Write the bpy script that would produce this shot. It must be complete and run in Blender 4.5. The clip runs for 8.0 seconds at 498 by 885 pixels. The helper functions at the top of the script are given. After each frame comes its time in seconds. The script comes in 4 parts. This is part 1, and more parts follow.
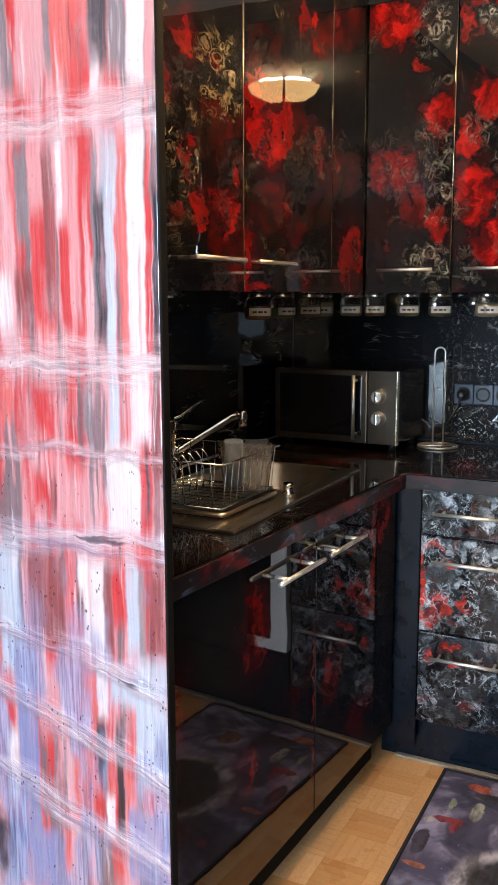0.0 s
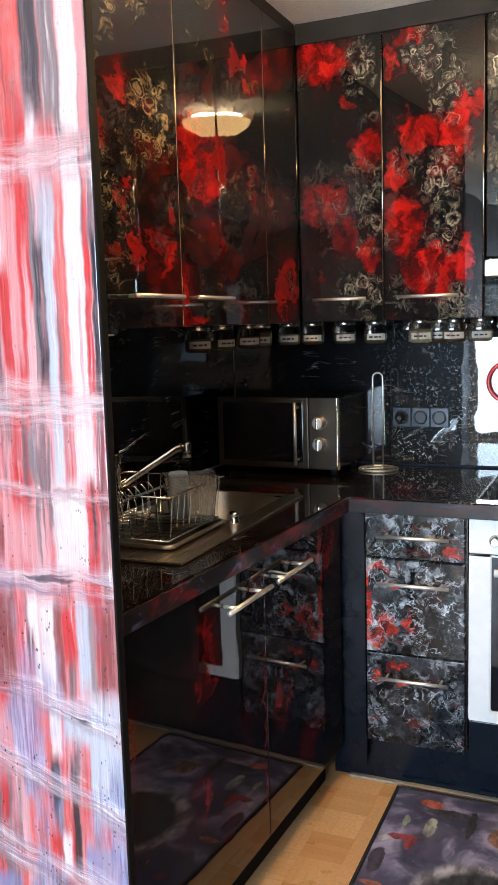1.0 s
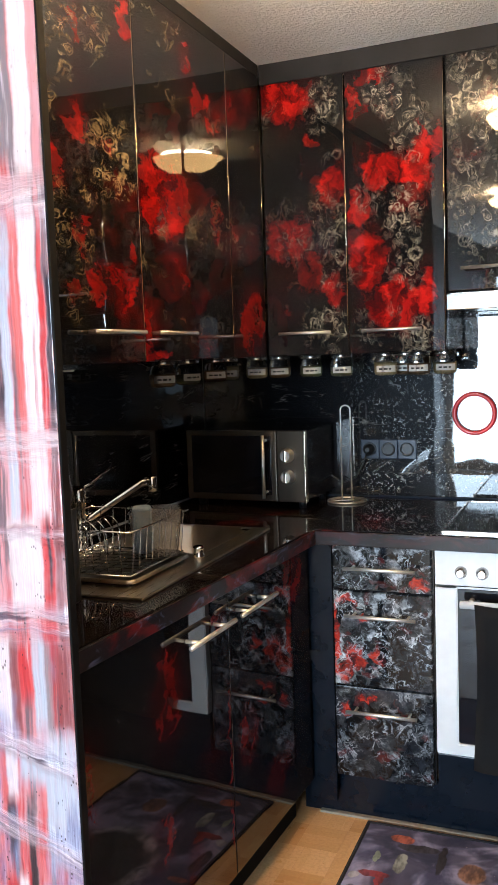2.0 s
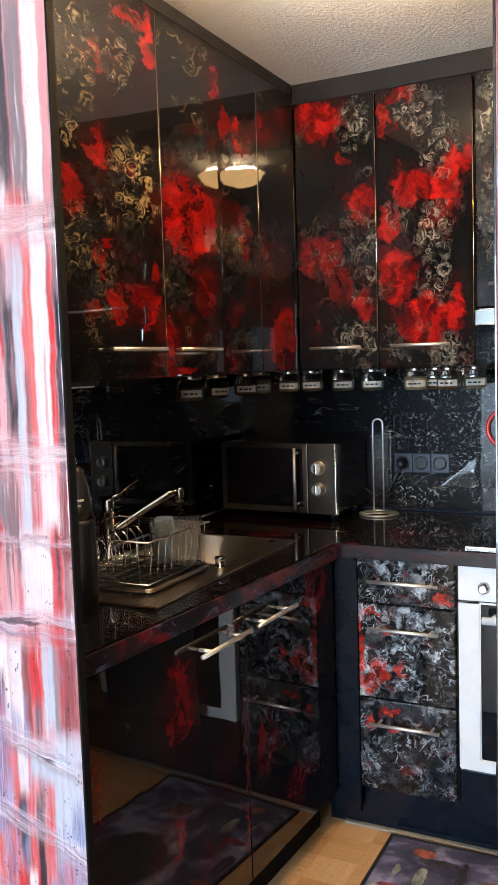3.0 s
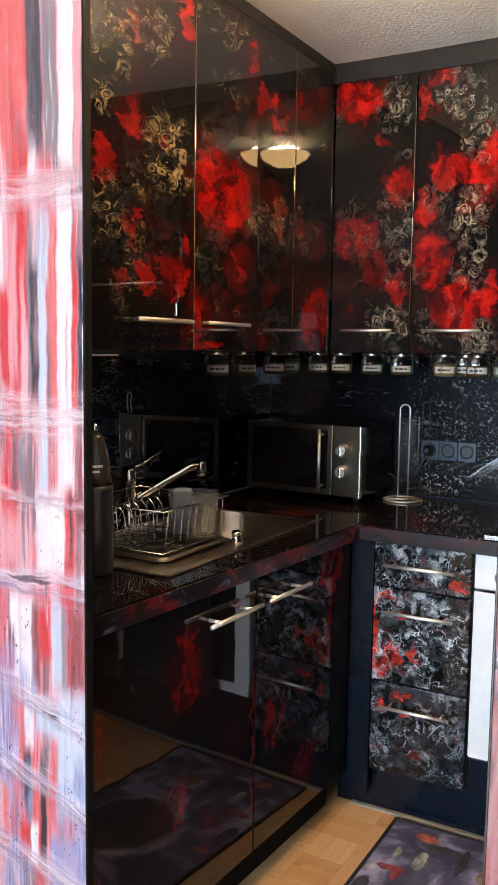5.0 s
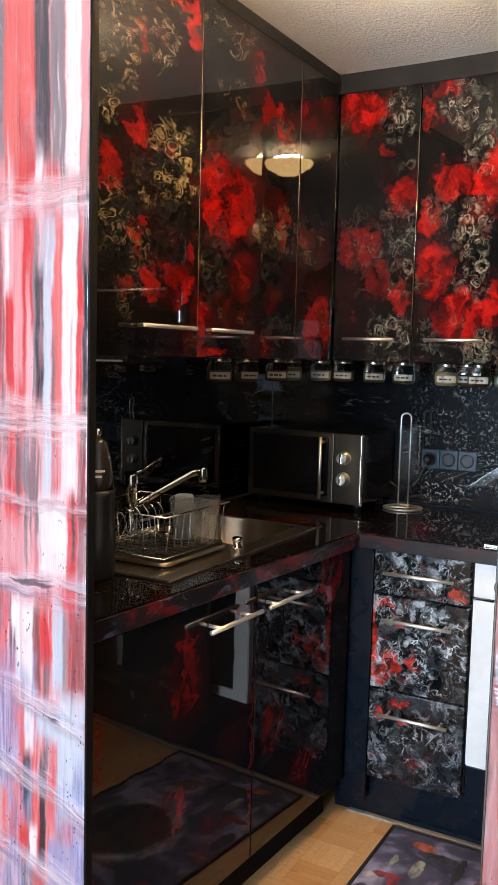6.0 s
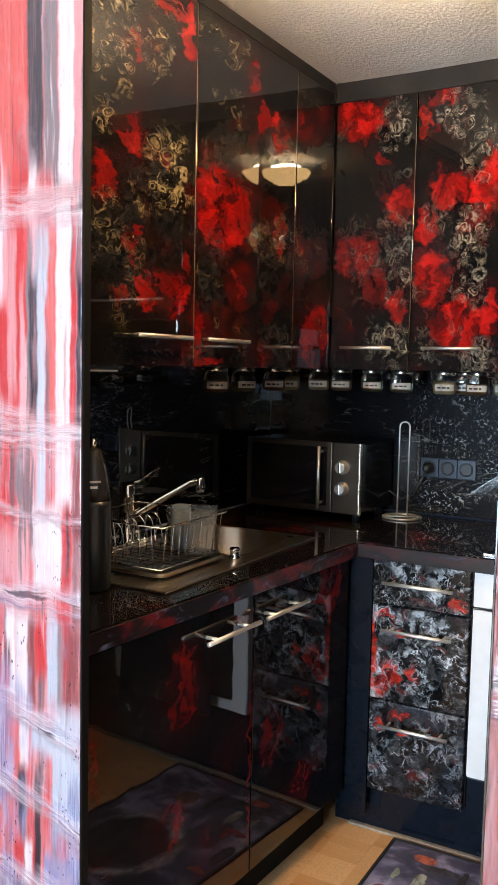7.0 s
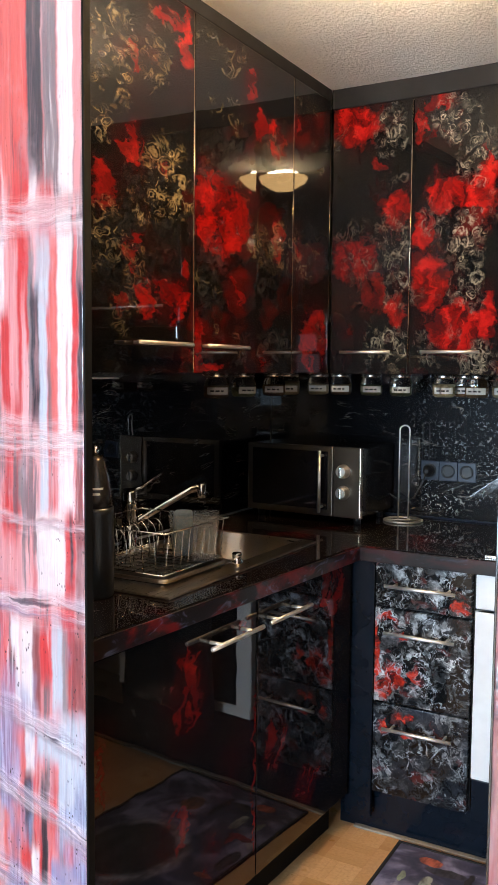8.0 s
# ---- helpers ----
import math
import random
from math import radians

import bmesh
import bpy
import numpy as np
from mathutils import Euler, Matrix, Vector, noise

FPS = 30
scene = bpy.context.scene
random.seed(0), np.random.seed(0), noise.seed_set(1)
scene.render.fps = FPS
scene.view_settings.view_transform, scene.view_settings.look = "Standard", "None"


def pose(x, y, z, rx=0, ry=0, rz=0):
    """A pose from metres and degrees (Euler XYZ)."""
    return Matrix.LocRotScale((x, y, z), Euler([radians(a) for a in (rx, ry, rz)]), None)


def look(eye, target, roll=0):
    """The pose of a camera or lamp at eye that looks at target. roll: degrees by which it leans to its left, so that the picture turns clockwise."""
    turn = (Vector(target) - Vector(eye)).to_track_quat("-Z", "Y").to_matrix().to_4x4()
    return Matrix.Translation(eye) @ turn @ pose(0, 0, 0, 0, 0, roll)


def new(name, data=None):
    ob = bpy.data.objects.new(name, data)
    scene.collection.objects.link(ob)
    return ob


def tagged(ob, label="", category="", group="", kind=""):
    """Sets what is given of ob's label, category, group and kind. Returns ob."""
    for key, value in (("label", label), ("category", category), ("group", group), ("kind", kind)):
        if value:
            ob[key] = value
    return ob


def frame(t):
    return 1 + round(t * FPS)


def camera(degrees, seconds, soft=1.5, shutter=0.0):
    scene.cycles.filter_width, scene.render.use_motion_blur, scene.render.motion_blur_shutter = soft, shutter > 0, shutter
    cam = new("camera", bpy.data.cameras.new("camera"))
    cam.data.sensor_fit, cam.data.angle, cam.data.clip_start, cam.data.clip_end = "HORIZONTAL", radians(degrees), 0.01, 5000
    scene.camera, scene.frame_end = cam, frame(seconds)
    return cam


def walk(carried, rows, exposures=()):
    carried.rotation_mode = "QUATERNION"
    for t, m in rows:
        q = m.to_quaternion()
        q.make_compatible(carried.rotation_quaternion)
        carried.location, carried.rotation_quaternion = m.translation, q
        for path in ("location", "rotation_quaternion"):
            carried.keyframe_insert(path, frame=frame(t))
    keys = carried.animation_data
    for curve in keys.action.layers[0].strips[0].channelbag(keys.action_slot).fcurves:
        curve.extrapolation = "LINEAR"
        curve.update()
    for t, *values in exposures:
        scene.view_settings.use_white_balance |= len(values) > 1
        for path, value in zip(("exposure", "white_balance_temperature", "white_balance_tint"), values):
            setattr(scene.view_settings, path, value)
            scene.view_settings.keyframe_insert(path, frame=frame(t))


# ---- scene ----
cam = camera(31.7, 8.0)
PATH = [
    (0, (-0.148, 0.08, 1.39), (-1.044, 1.839, 1.07), -0.2),
    (0.5, (-0.157, 0.021, 1.4), (-0.961, 1.825, 1.09), -0.8),
    (1, (-0.126, 0.048, 1.415), (-0.913, 1.866, 1.145), -1.7),
    (1.5, (-0.11, 0.058, 1.419), (-0.854, 1.903, 1.207), -2.0),
    (2.8, (0.024, 0.064, 1.433), (-0.823, 1.867, 1.251), -2.0),
    (3, (0.054, 0.066, 1.438), (-0.841, 1.846, 1.259), -1.8),
    (3.5, (0.088, 0.079, 1.424), (-0.847, 1.837, 1.237), -1.6),
    (4, (0.095, 0.079, 1.416), (-0.88, 1.814, 1.216), -0.8),
    (5.5, (0.103, 0.07, 1.415), (-0.864, 1.807, 1.206), 1.3),
    (6, (0.104, 0.064, 1.416), (-0.871, 1.799, 1.22), 1.5),
    (6.5, (0.105, 0.065, 1.419), (-0.869, 1.802, 1.238), 1.4),
    (7, (0.107, 0.08, 1.416), (-0.872, 1.816, 1.241), 1.2),
    (7.5, (0.107, 0.077, 1.415), (-0.872, 1.813, 1.249), 0.7),
    (8, (0.11, 0.069, 1.417), (-0.869, 1.805, 1.254), 0.5),
]
walk(cam, [(t, look(eye, target, roll)) for t, eye, target, roll in PATH])

# ---- world and light ----
world = bpy.data.worlds.new("world")
scene.world = world
world.use_nodes = True
wn = world.node_tree.nodes
sky = wn.new("ShaderNodeTexSky")
sky.sky_type, sky.sun_disc = "NISHITA", False
sky.sun_elevation, sky.sun_rotation = radians(40), radians(200)
world.node_tree.links.new(sky.outputs[0], wn["Background"].inputs[0])
wn["Background"].inputs[1].default_value = 0.12

ROOM_X0, ROOM_X1, ROOM_Y0 = -1.60, 2.3, -3.0      # living room behind the camera
WIN_X0, WIN_X1, WIN_Z0, WIN_Z1 = -1.52, 0.0, 0.15, 2.05
W2_X0, W2_X1, W2_Z0, W2_Z1 = 1.62, 1.90, 0.95, 1.80
BACK_Y, LEFT_X, RIGHT_X, CEIL = 3.09, -1.50, 1.15, 2.326
PANEL_Y = 1.32
SCREEN_X, JAMB_X = -0.941, -0.189


def area_lamp(name, m, sx, sy, watts, colour):
    d = bpy.data.lights.new(name, "AREA")
    d.shape, d.size, d.size_y, d.energy, d.color = "RECTANGLE", sx, sy, watts, colour
    ob = new(name, d)
    ob.matrix_basis = m
    return ob


area_lamp("window_daylight", look(((WIN_X0 + WIN_X1) / 2, ROOM_Y0 - 0.04, 1.2), ((WIN_X0 + WIN_X1) / 2, 0, 1.2)),
          WIN_X1 - WIN_X0, WIN_Z1 - WIN_Z0, 290, (0.60, 0.80, 1.0))
area_lamp("side_window_daylight", look(((W2_X0 + W2_X1) / 2, ROOM_Y0 - 0.04, 1.43), ((W2_X0 + W2_X1) / 2, 0, 1.43)), W2_X1 - W2_X0, W2_Z1 - W2_Z0, 2.0, (0.5, 0.74, 1.0))

# ---- material helpers ----


class Nodes:
    """A short way to write node trees."""

    def __init__(self, name):
        self.mat = bpy.data.materials.new(name)
        self.mat.use_nodes = True
        self.t = self.mat.node_tree
        self.bsdf = self.t.nodes["Principled BSDF"]

    def put(self, sock, v):
        if isinstance(v, bpy.types.NodeSocket):
            self.t.links.new(v, sock)
        elif v is not None:
            sock.default_value = v

    def math(self, op, a, b=None, c=None, clamp=False):
        n = self.t.nodes.new("ShaderNodeMath")
        n.operation, n.use_clamp = op, clamp
        for s, v in zip(n.inputs, (a, b, c)):
            self.put(s, v)
        return n.outputs[0]

    def vmath(self, op, a, b=None, out=0):
        n = self.t.nodes.new("ShaderNodeVectorMath")
        n.operation = op
        self.put(n.inputs[0], a)
        if b is not None:
            self.put(n.inputs[1], b)
        return n.outputs[out]

    def ramp01(self, v, lo, hi, a=0.0, b=1.0):
        n = self.t.nodes.new("ShaderNodeMapRange")
        n.interpolation_type = "SMOOTHSTEP"
        for i, x in enumerate((v, lo, hi, a, b)):
            self.put(n.inputs[i], x)
        return n.outputs[0]

    def noise(self, vec, scale, detail=3.0, rough=0.55, distort=0.0, colour=False):
        n = self.t.nodes.new("ShaderNodeTexNoise")
        self.put(n.inputs["Vector"], vec)
        for k, v in (("Scale", scale), ("Detail", detail), ("Roughness", rough), ("Distortion", distort)):
            self.put(n.inputs[k], v)
        return n.outputs["Color" if colour else "Fac"]

    def voronoi(self, vec, scale, feature="F1", out="Distance", rand=1.0):
        n = self.t.nodes.new("ShaderNodeTexVoronoi")
        n.feature = feature
        self.put(n.inputs["Vector"], vec)
        self.put(n.inputs["Scale"], scale)
        self.put(n.inputs["Randomness"], rand)
        return n.outputs[out]

    def mix(self, f, a, b, kind="MIX"):
        n = self.t.nodes.new("ShaderNodeMix")
        n.data_type, n.blend_type = "RGBA", kind
        self.put(n.inputs[0], f)
        for s, v in ((n.inputs[6], a), (n.inputs[7], b)):
            self.put(s, (*v, 1.0) if isinstance(v, tuple) and len(v) == 3 else v)
        return n.outputs[2]

    def position(self):
        return self.t.nodes.new("ShaderNodeNewGeometry").outputs["Position"]

    def objrandom(self):
        return self.t.nodes.new("ShaderNodeObjectInfo").outputs["Random"]

    def flat(self, vec, u, v):
        s = self.t.nodes.new("ShaderNodeSeparateXYZ")
        self.put(s.inputs[0], vec)
        c = self.t.nodes.new("ShaderNodeCombineXYZ")
        self.put(c.inputs[0], s.outputs[u])
        self.put(c.inputs[1], s.outputs[v])
        return c.outputs[0]

    def bump(self, h, strength=0.3, dist=0.002):
        n = self.t.nodes.new("ShaderNodeBump")
        self.put(n.inputs["Strength"], strength)
        self.put(n.inputs["Distance"], dist)
        self.put(n.inputs["Height"], h)
        return n.outputs[0]

    def done(self, colour, rough=0.4, metal=0.0, normal=None, coat=0.0, coat_rough=0.03, coat_normal=None, **extra):
        b = self.bsdf.inputs
        self.put(b["Base Color"], (*colour, 1.0) if isinstance(colour, tuple) else colour)
        self.put(b["Roughness"], rough)
        self.put(b["Metallic"], metal)
        self.put(b["Coat Weight"], coat)
        self.put(b["Coat Roughness"], coat_rough)
        if normal is not None:
            self.put(b["Normal"], normal)
        if coat_normal is not None:
            self.put(b["Coat Normal"], coat_normal)
        for k, v in extra.items():
            self.put(b[k.replace("_", " ")], v)
        return self.mat


def plain(name, colour, rough=0.4, metal=0.0, grain=60.0, vary=0.12, bump=0.05, coat=0.0):
    """A plain surface with fine grain and faint larger stains."""
    n = Nodes(name)
    p = n.position()
    a = n.noise(p, grain, 3.0)
    b = n.noise(p, 5.0, 2.0)
    f = n.math("ADD", n.math("MULTIPLY", a, 0.6), n.math("MULTIPLY", b, 0.4))
    dark = tuple(c * (1 - vary) for c in colour)
    light = tuple(min(1.0, c * (1 + vary)) for c in colour)
    r = n.ramp01(b, 0.3, 0.7, rough * 0.85, min(1.0, rough * 1.15))
    return n.done(n.mix(n.ramp01(f, 0.35, 0.65), dark, light), r, metal, n.bump(a, bump, 0.001), coat)


def glossy_wave(n, p, strength=0.03):
    """The slight orange peel of poured resin, for the clear coat."""
    return n.bump(n.noise(p, 9.0, 1.5), strength, 0.01)


def pools(n, at, spots, soft=1.3, hard=0.75):
    """The union of soft ellipses: centre u, v, radii, strength."""
    out = None
    for bu, bv, ru, rv, s in spots:
        d = n.vmath("LENGTH", n.vmath("MULTIPLY", n.vmath("SUBTRACT", at, (bu, bv, 0.0)), (1 / ru, 1 / rv, 0.0)), out=1)
        m = n.ramp01(d, soft, hard, 0.0, s)
        out = m if out is None else n.math("MAXIMUM", out, m)
    return 0.0 if out is None else out


def resin(name, u, v, blobs, laces=(), ring_scale=24.0, rings=0.7, ring_tint=(0.42, 0.36, 0.26), dull=0.25, base=(0.0046, 0.0043, 0.0044), seed=0.0, coat_ior=1.6, drawn=1.0):
    """Poured resin art: black ground, red pools and pale cells under a clear coat. blobs, laces: centre u, v, radii, strength."""
    n = Nodes(name)
    p = n.position()
    here = n.flat(p, u, v)
    uv = n.vmath("MULTIPLY", n.vmath("ADD", here, (seed * 3.17, seed * 1.31, 0.0)), (1.0 / drawn, 1.0, 1.0))
    warp = n.vmath("SUBTRACT", n.noise(uv, 17.0, 5.0, 0.66, colour=True), (0.5, 0.5, 0.5))
    warp = n.vmath("MULTIPLY", warp, (0.10, 0.11, 0.0))
    spread = n.vmath("MULTIPLY", warp, (drawn, 1.0, 0.0))
    w = n.vmath("ADD", here, spread)
    red = pools(n, w, blobs, 1.28, 0.85)
    glow = pools(n, n.vmath("ADD", here, n.vmath("MULTIPLY", spread, (1.6, 1.6, 0.0))), [(a, b, c * 1.7, d * 1.6, e * 0.30) for a, b, c, d, e in blobs], 1.25, 0.3)
    # petals folded over one another, darker in the creases
    folds = n.noise(n.vmath("MULTIPLY", n.vmath("ADD", uv, warp), (1.0, 0.55, 1.0)), 13.0, 4.0, 0.6, 1.4)
    crease = n.noise(n.vmath("ADD", n.vmath("MULTIPLY", n.vmath("ADD", uv, warp), (1.0, 0.6, 1.0)), (4.0, 9.0, 0.0)), 26.0, 3.0, 0.6, 1.0)
    w2 = n.vmath("ADD", uv, warp)
    smoke = n.ramp01(n.noise(n.vmath("MULTIPLY", w2, (1.0, 0.7, 1.0)), 6.5, 4.0, 0.62), 0.50, 0.74, 0.0, dull)
    smoke = n.math("MULTIPLY", n.math("MAXIMUM", smoke, glow), n.ramp01(crease, 0.36, 0.60, 0.15, 1.0))
    red = n.math("MAXIMUM", smoke, n.math("MULTIPLY", red, n.ramp01(folds, 0.33, 0.50, 0.30, 1.0)))
    redcol = n.mix(n.ramp01(folds, 0.42, 0.70), (0.11, 0.0013, 0.0013), (0.47, 0.011, 0.008))
    redcol = n.mix(n.ramp01(crease, 0.60, 0.74, 0.0, 0.5), redcol, (0.62, 0.05, 0.03))
    redcol = n.mix(n.ramp01(crease, 0.42, 0.34, 0.0, 0.6), redcol, (0.06, 0.001, 0.001))
    col = n.mix(red, base, redcol)
    # pale cells: uneven rings round scattered centres, of three sizes, thick where the resin was blown
    soft = n.vmath("MULTIPLY", n.vmath("SUBTRACT", n.noise(uv, 15.0, 3.0, 0.6, colour=True), (0.5, 0.5, 0.5)), (0.06, 0.06, 0.0))
    q = n.vmath("MULTIPLY", n.vmath("ADD", uv, soft), (1.0, 0.78, 1.0))
    lace = None
    for sc, off, gain in ((ring_scale, 0.0, 1.0), (ring_scale * 1.7, 3.7, 0.9), (ring_scale * 2.9, 8.1, 0.75)):
        f1 = n.voronoi(n.vmath("ADD", q, (off, off, 0.0)), sc, rand=0.95)
        wob = n.math("MULTIPLY", n.math("SUBTRACT", n.noise(uv, sc * 2.4, 4.0, 0.65), 0.5), 0.30)
        f1 = n.math("ADD", f1, wob)
        one = n.math("MULTIPLY", n.ramp01(f1, 0.32, 0.37), n.ramp01(f1, 0.44, 0.38))
        two = n.math("MULTIPLY", n.ramp01(f1, 0.14, 0.18), n.ramp01(f1, 0.28, 0.21, 0.0, 0.65))
        core = n.ramp01(f1, 0.09, 0.02, 0.0, 0.5)
        r = n.math("MULTIPLY", n.math("MAXIMUM", n.math("MAXIMUM", one, two), core), gain)
        r = n.math("MULTIPLY", r, n.ramp01(n.noise(n.vmath("ADD", uv, (off * 2, 1.0, 0.0)), sc * 0.55, 2.0), 0.40, 0.58, 0.06, 1.0))
        lace = r if lace is None else n.math("MAXIMUM", lace, r)
    where = pools(n, n.vmath("ADD", here, n.vmath("MULTIPLY", spread, (1.3, 1.3, 0.0))), laces, 1.35, 0.7)
    stray = n.ramp01(n.noise(n.vmath("ADD", uv, (7.3, 1.9, 0.0)), 6.5, 3.0, 0.55), 0.54, 0.66, 0.0, 0.28)
    where = n.math("MAXIMUM", where, stray)
    broken = n.ramp01(n.noise(uv, 42.0, 3.0, 0.65), 0.34, 0.60, 0.06, 1.0)
    lace = n.math("MULTIPLY", n.math("MULTIPLY", n.math("MULTIPLY", lace, where), broken), rings)
    veil = n.math("MULTIPLY", where, n.ramp01(n.noise(n.vmath("ADD", uv, soft), 30.0, 5.0, 0.7), 0.48, 0.74, 0.0, 0.22 * rings))
    col = n.mix(veil, col, ring_tint)
    col = n.mix(lace, col, n.mix(crease, tuple(c * 0.7 for c in ring_tint), tuple(min(1.0, c * 1.45) for c in ring_tint)))
    specks = n.math("MULTIPLY", n.ramp01(n.noise(uv, 120.0, 2.0), 0.67, 0.75), n.math("MULTIPLY", where, 0.6 * rings))
    col = n.mix(specks, col, (0.6, 0.56, 0.48))
    return n.done(col, 0.45, 0.0, None, 1.0, 0.02, glossy_wave(n, p), Specular_IOR_Level=0.02, Coat_IOR=coat_ior)


def flakes(name, u, v, blobs=(), seed=0.0, thick=1.0, smoke=0.0):
    """Resin full of torn pale petals with bright rims and red-orange pools, on black."""
    n = Nodes(name)
    p = n.position()
    here = n.flat(p, u, v)
    uv = n.vmath("ADD", here, (seed * 2.3, seed * 1.9, 0.0))
    warp = n.vmath("MULTIPLY", n.vmath("SUBTRACT", n.noise(uv, 19.0, 4.0, 0.62, 0.5, colour=True), (0.5, 0.5, 0.5)), (0.085, 0.085, 0.0))
    w = n.vmath("ADD", uv, warp)
    # petals: cells of two sizes, each with its own tone, shaded from one rim to the other
    pale = None
    for sc, off, lo, gain in ((19.0, 0.0, 0.35, 1.0), (36.0, 5.3, 0.55, 0.85)):
        at = n.vmath("ADD", w, (off, off * 0.7, 0.0))
        edge = n.voronoi(at, sc, "DISTANCE_TO_EDGE")
        sep = n.t.nodes.new("ShaderNodeSeparateColor")
        n.put(sep.inputs[0], n.voronoi(at, sc, "F1", "Color"))
        grad = n.noise(n.vmath("ADD", w, (off, 3.0, 0.0)), sc * 1.3, 3.0, 0.6, 0.7)
        fill = n.math("MULTIPLY", n.ramp01(sep.outputs[0], lo, 1.0, 0.0, 0.75), n.ramp01(grad, 0.47, 0.68))
        rim = n.math("MULTIPLY", n.ramp01(edge, 0.06, 0.0), n.ramp01(n.math("ADD", grad, n.math("MULTIPLY", sep.outputs[1], 0.2)), 0.56, 0.72))
        one = n.math("MULTIPLY", n.math("MAXIMUM", fill, rim), gain)
        pale = one if pale is None else n.math("MAXIMUM", pale, one)
    thread = n.noise(n.vmath("ADD", w, (2.0, 8.0, 0.0)), 24.0, 3.0, 0.55, 1.8)
    curl = n.math("MULTIPLY", n.ramp01(n.math("ABSOLUTE", n.math("SUBTRACT", thread, 0.5)), 0.014, 0.003), n.ramp01(n.noise(uv, 21.0, 2.0), 0.46, 0.60, 0.0, 0.85))
    pale = n.math("MULTIPLY", n.math("MAXIMUM", pale, curl), thick)
    pale = n.math("MULTIPLY", pale, n.ramp01(n.noise(uv, 90.0, 4.0, 0.65), 0.30, 0.60, 0.45, 1.0))
    gaps = n.ramp01(n.noise(n.vmath("ADD", uv, (1.0, 6.0, 0.0)), 13.0, 3.0), 0.42, 0.56, 0.12, 1.0)
    pale = n.math("MULTIPLY", pale, gaps)
    red = pools(n, n.vmath("ADD", here, n.vmath("MULTIPLY", warp, (1.2, 1.2, 0.0))), [(*b, 1.0) for b in blobs], 1.35, 0.7)
    haze = n.noise(n.vmath("ADD", w, (6.0, 2.0, 0.0)), 11.0, 4.0, 0.6)
    col = n.mix(n.ramp01(haze, 0.44, 0.68, 0.0, 0.2 + smoke), (0.003, 0.0035, 0.0045), (0.045, 0.055, 0.078))
    rust = n.ramp01(n.noise(n.vmath("ADD", w, (3.0, 3.0, 0.0)), 17.0, 3.0), 0.58, 0.70, 0.0, 0.30)
    col = n.mix(rust, col, (0.22, 0.015, 0.010))
    tone = n.noise(w, 34.0, 3.0, 0.6, 0.8)
    red = n.math("MULTIPLY", red, n.ramp01(tone, 0.34, 0.52, 0.12, 1.0))
    col = n.mix(red, col, n.mix(n.ramp01(tone, 0.4, 0.68), (0.16, 0.004, 0.003), (0.58, 0.035, 0.014)))
    cold = n.mix(haze, (0.46, 0.54, 0.64), (0.80, 0.82, 0.84))
    col = n.mix(n.math("MULTIPLY", pale, n.math("SUBTRACT", 1.0, n.math("MULTIPLY", red, 0.35))), col, cold)
    return n.done(col, 0.4, 0.0, None, 1.0, 0.03, glossy_wave(n, p, 0.08), Specular_IOR_Level=0.03, Coat_IOR=1.42)


def black_gloss(name, u, v, streak=0.4, fleck=0.0, tint=(0.006, 0.006, 0.008), redness=0.0, wave=0.04):
    """Black resin sheet with thin pale streaks, and pale flecks where wanted."""
    n = Nodes(name)
    p = n.position()
    uv = n.flat(p, u, v)
    f = n.noise(n.vmath("MULTIPLY", uv, (1.0, 4.5, 1.0)), 3.6, 5.0, 0.6, 0.9)
    line = n.math("MULTIPLY", n.ramp01(n.math("ABSOLUTE", n.math("SUBTRACT", f, 0.55)), 0.012, 0.0), n.ramp01(n.noise(uv, 9.0, 2.0), 0.5, 0.65, 0.0, streak))
    col = n.mix(line, tint, (0.42, 0.40, 0.36))
    if redness:
        r = n.ramp01(n.noise(uv, 5.0, 3.0, 0.6), 0.55, 0.72, 0.0, redness)
        col = n.mix(r, col, (0.45, 0.012, 0.010))
    if fleck:
        spots = n.math("MAXIMUM", n.ramp01(n.noise(uv, 72.0, 3.0, 0.6, 0.8), 0.57, 0.66, 0.0, 0.75), n.ramp01(n.noise(uv, 150.0, 2.0, 0.6, 0.4), 0.64, 0.70))
        big = n.ramp01(n.noise(n.vmath("ADD", uv, (2.0, 5.0, 0.0)), 9.0, 3.0), 0.40, 0.62)
        at = n.t.nodes.new("ShaderNodeSeparateXYZ")
        n.put(at.inputs[0], uv)
        big = n.math("MULTIPLY", big, n.ramp01(at.outputs[0], -0.98, -0.82))
        col = n.mix(n.math("MULTIPLY", n.math("MULTIPLY", spots, big), fleck), col, (0.50, 0.52, 0.52))
    return n.done(col, 0.4, 0.0, None, 1.0, 0.02, glossy_wave(n, p, wave), Specular_IOR_Level=0.08, Coat_IOR=1.7)


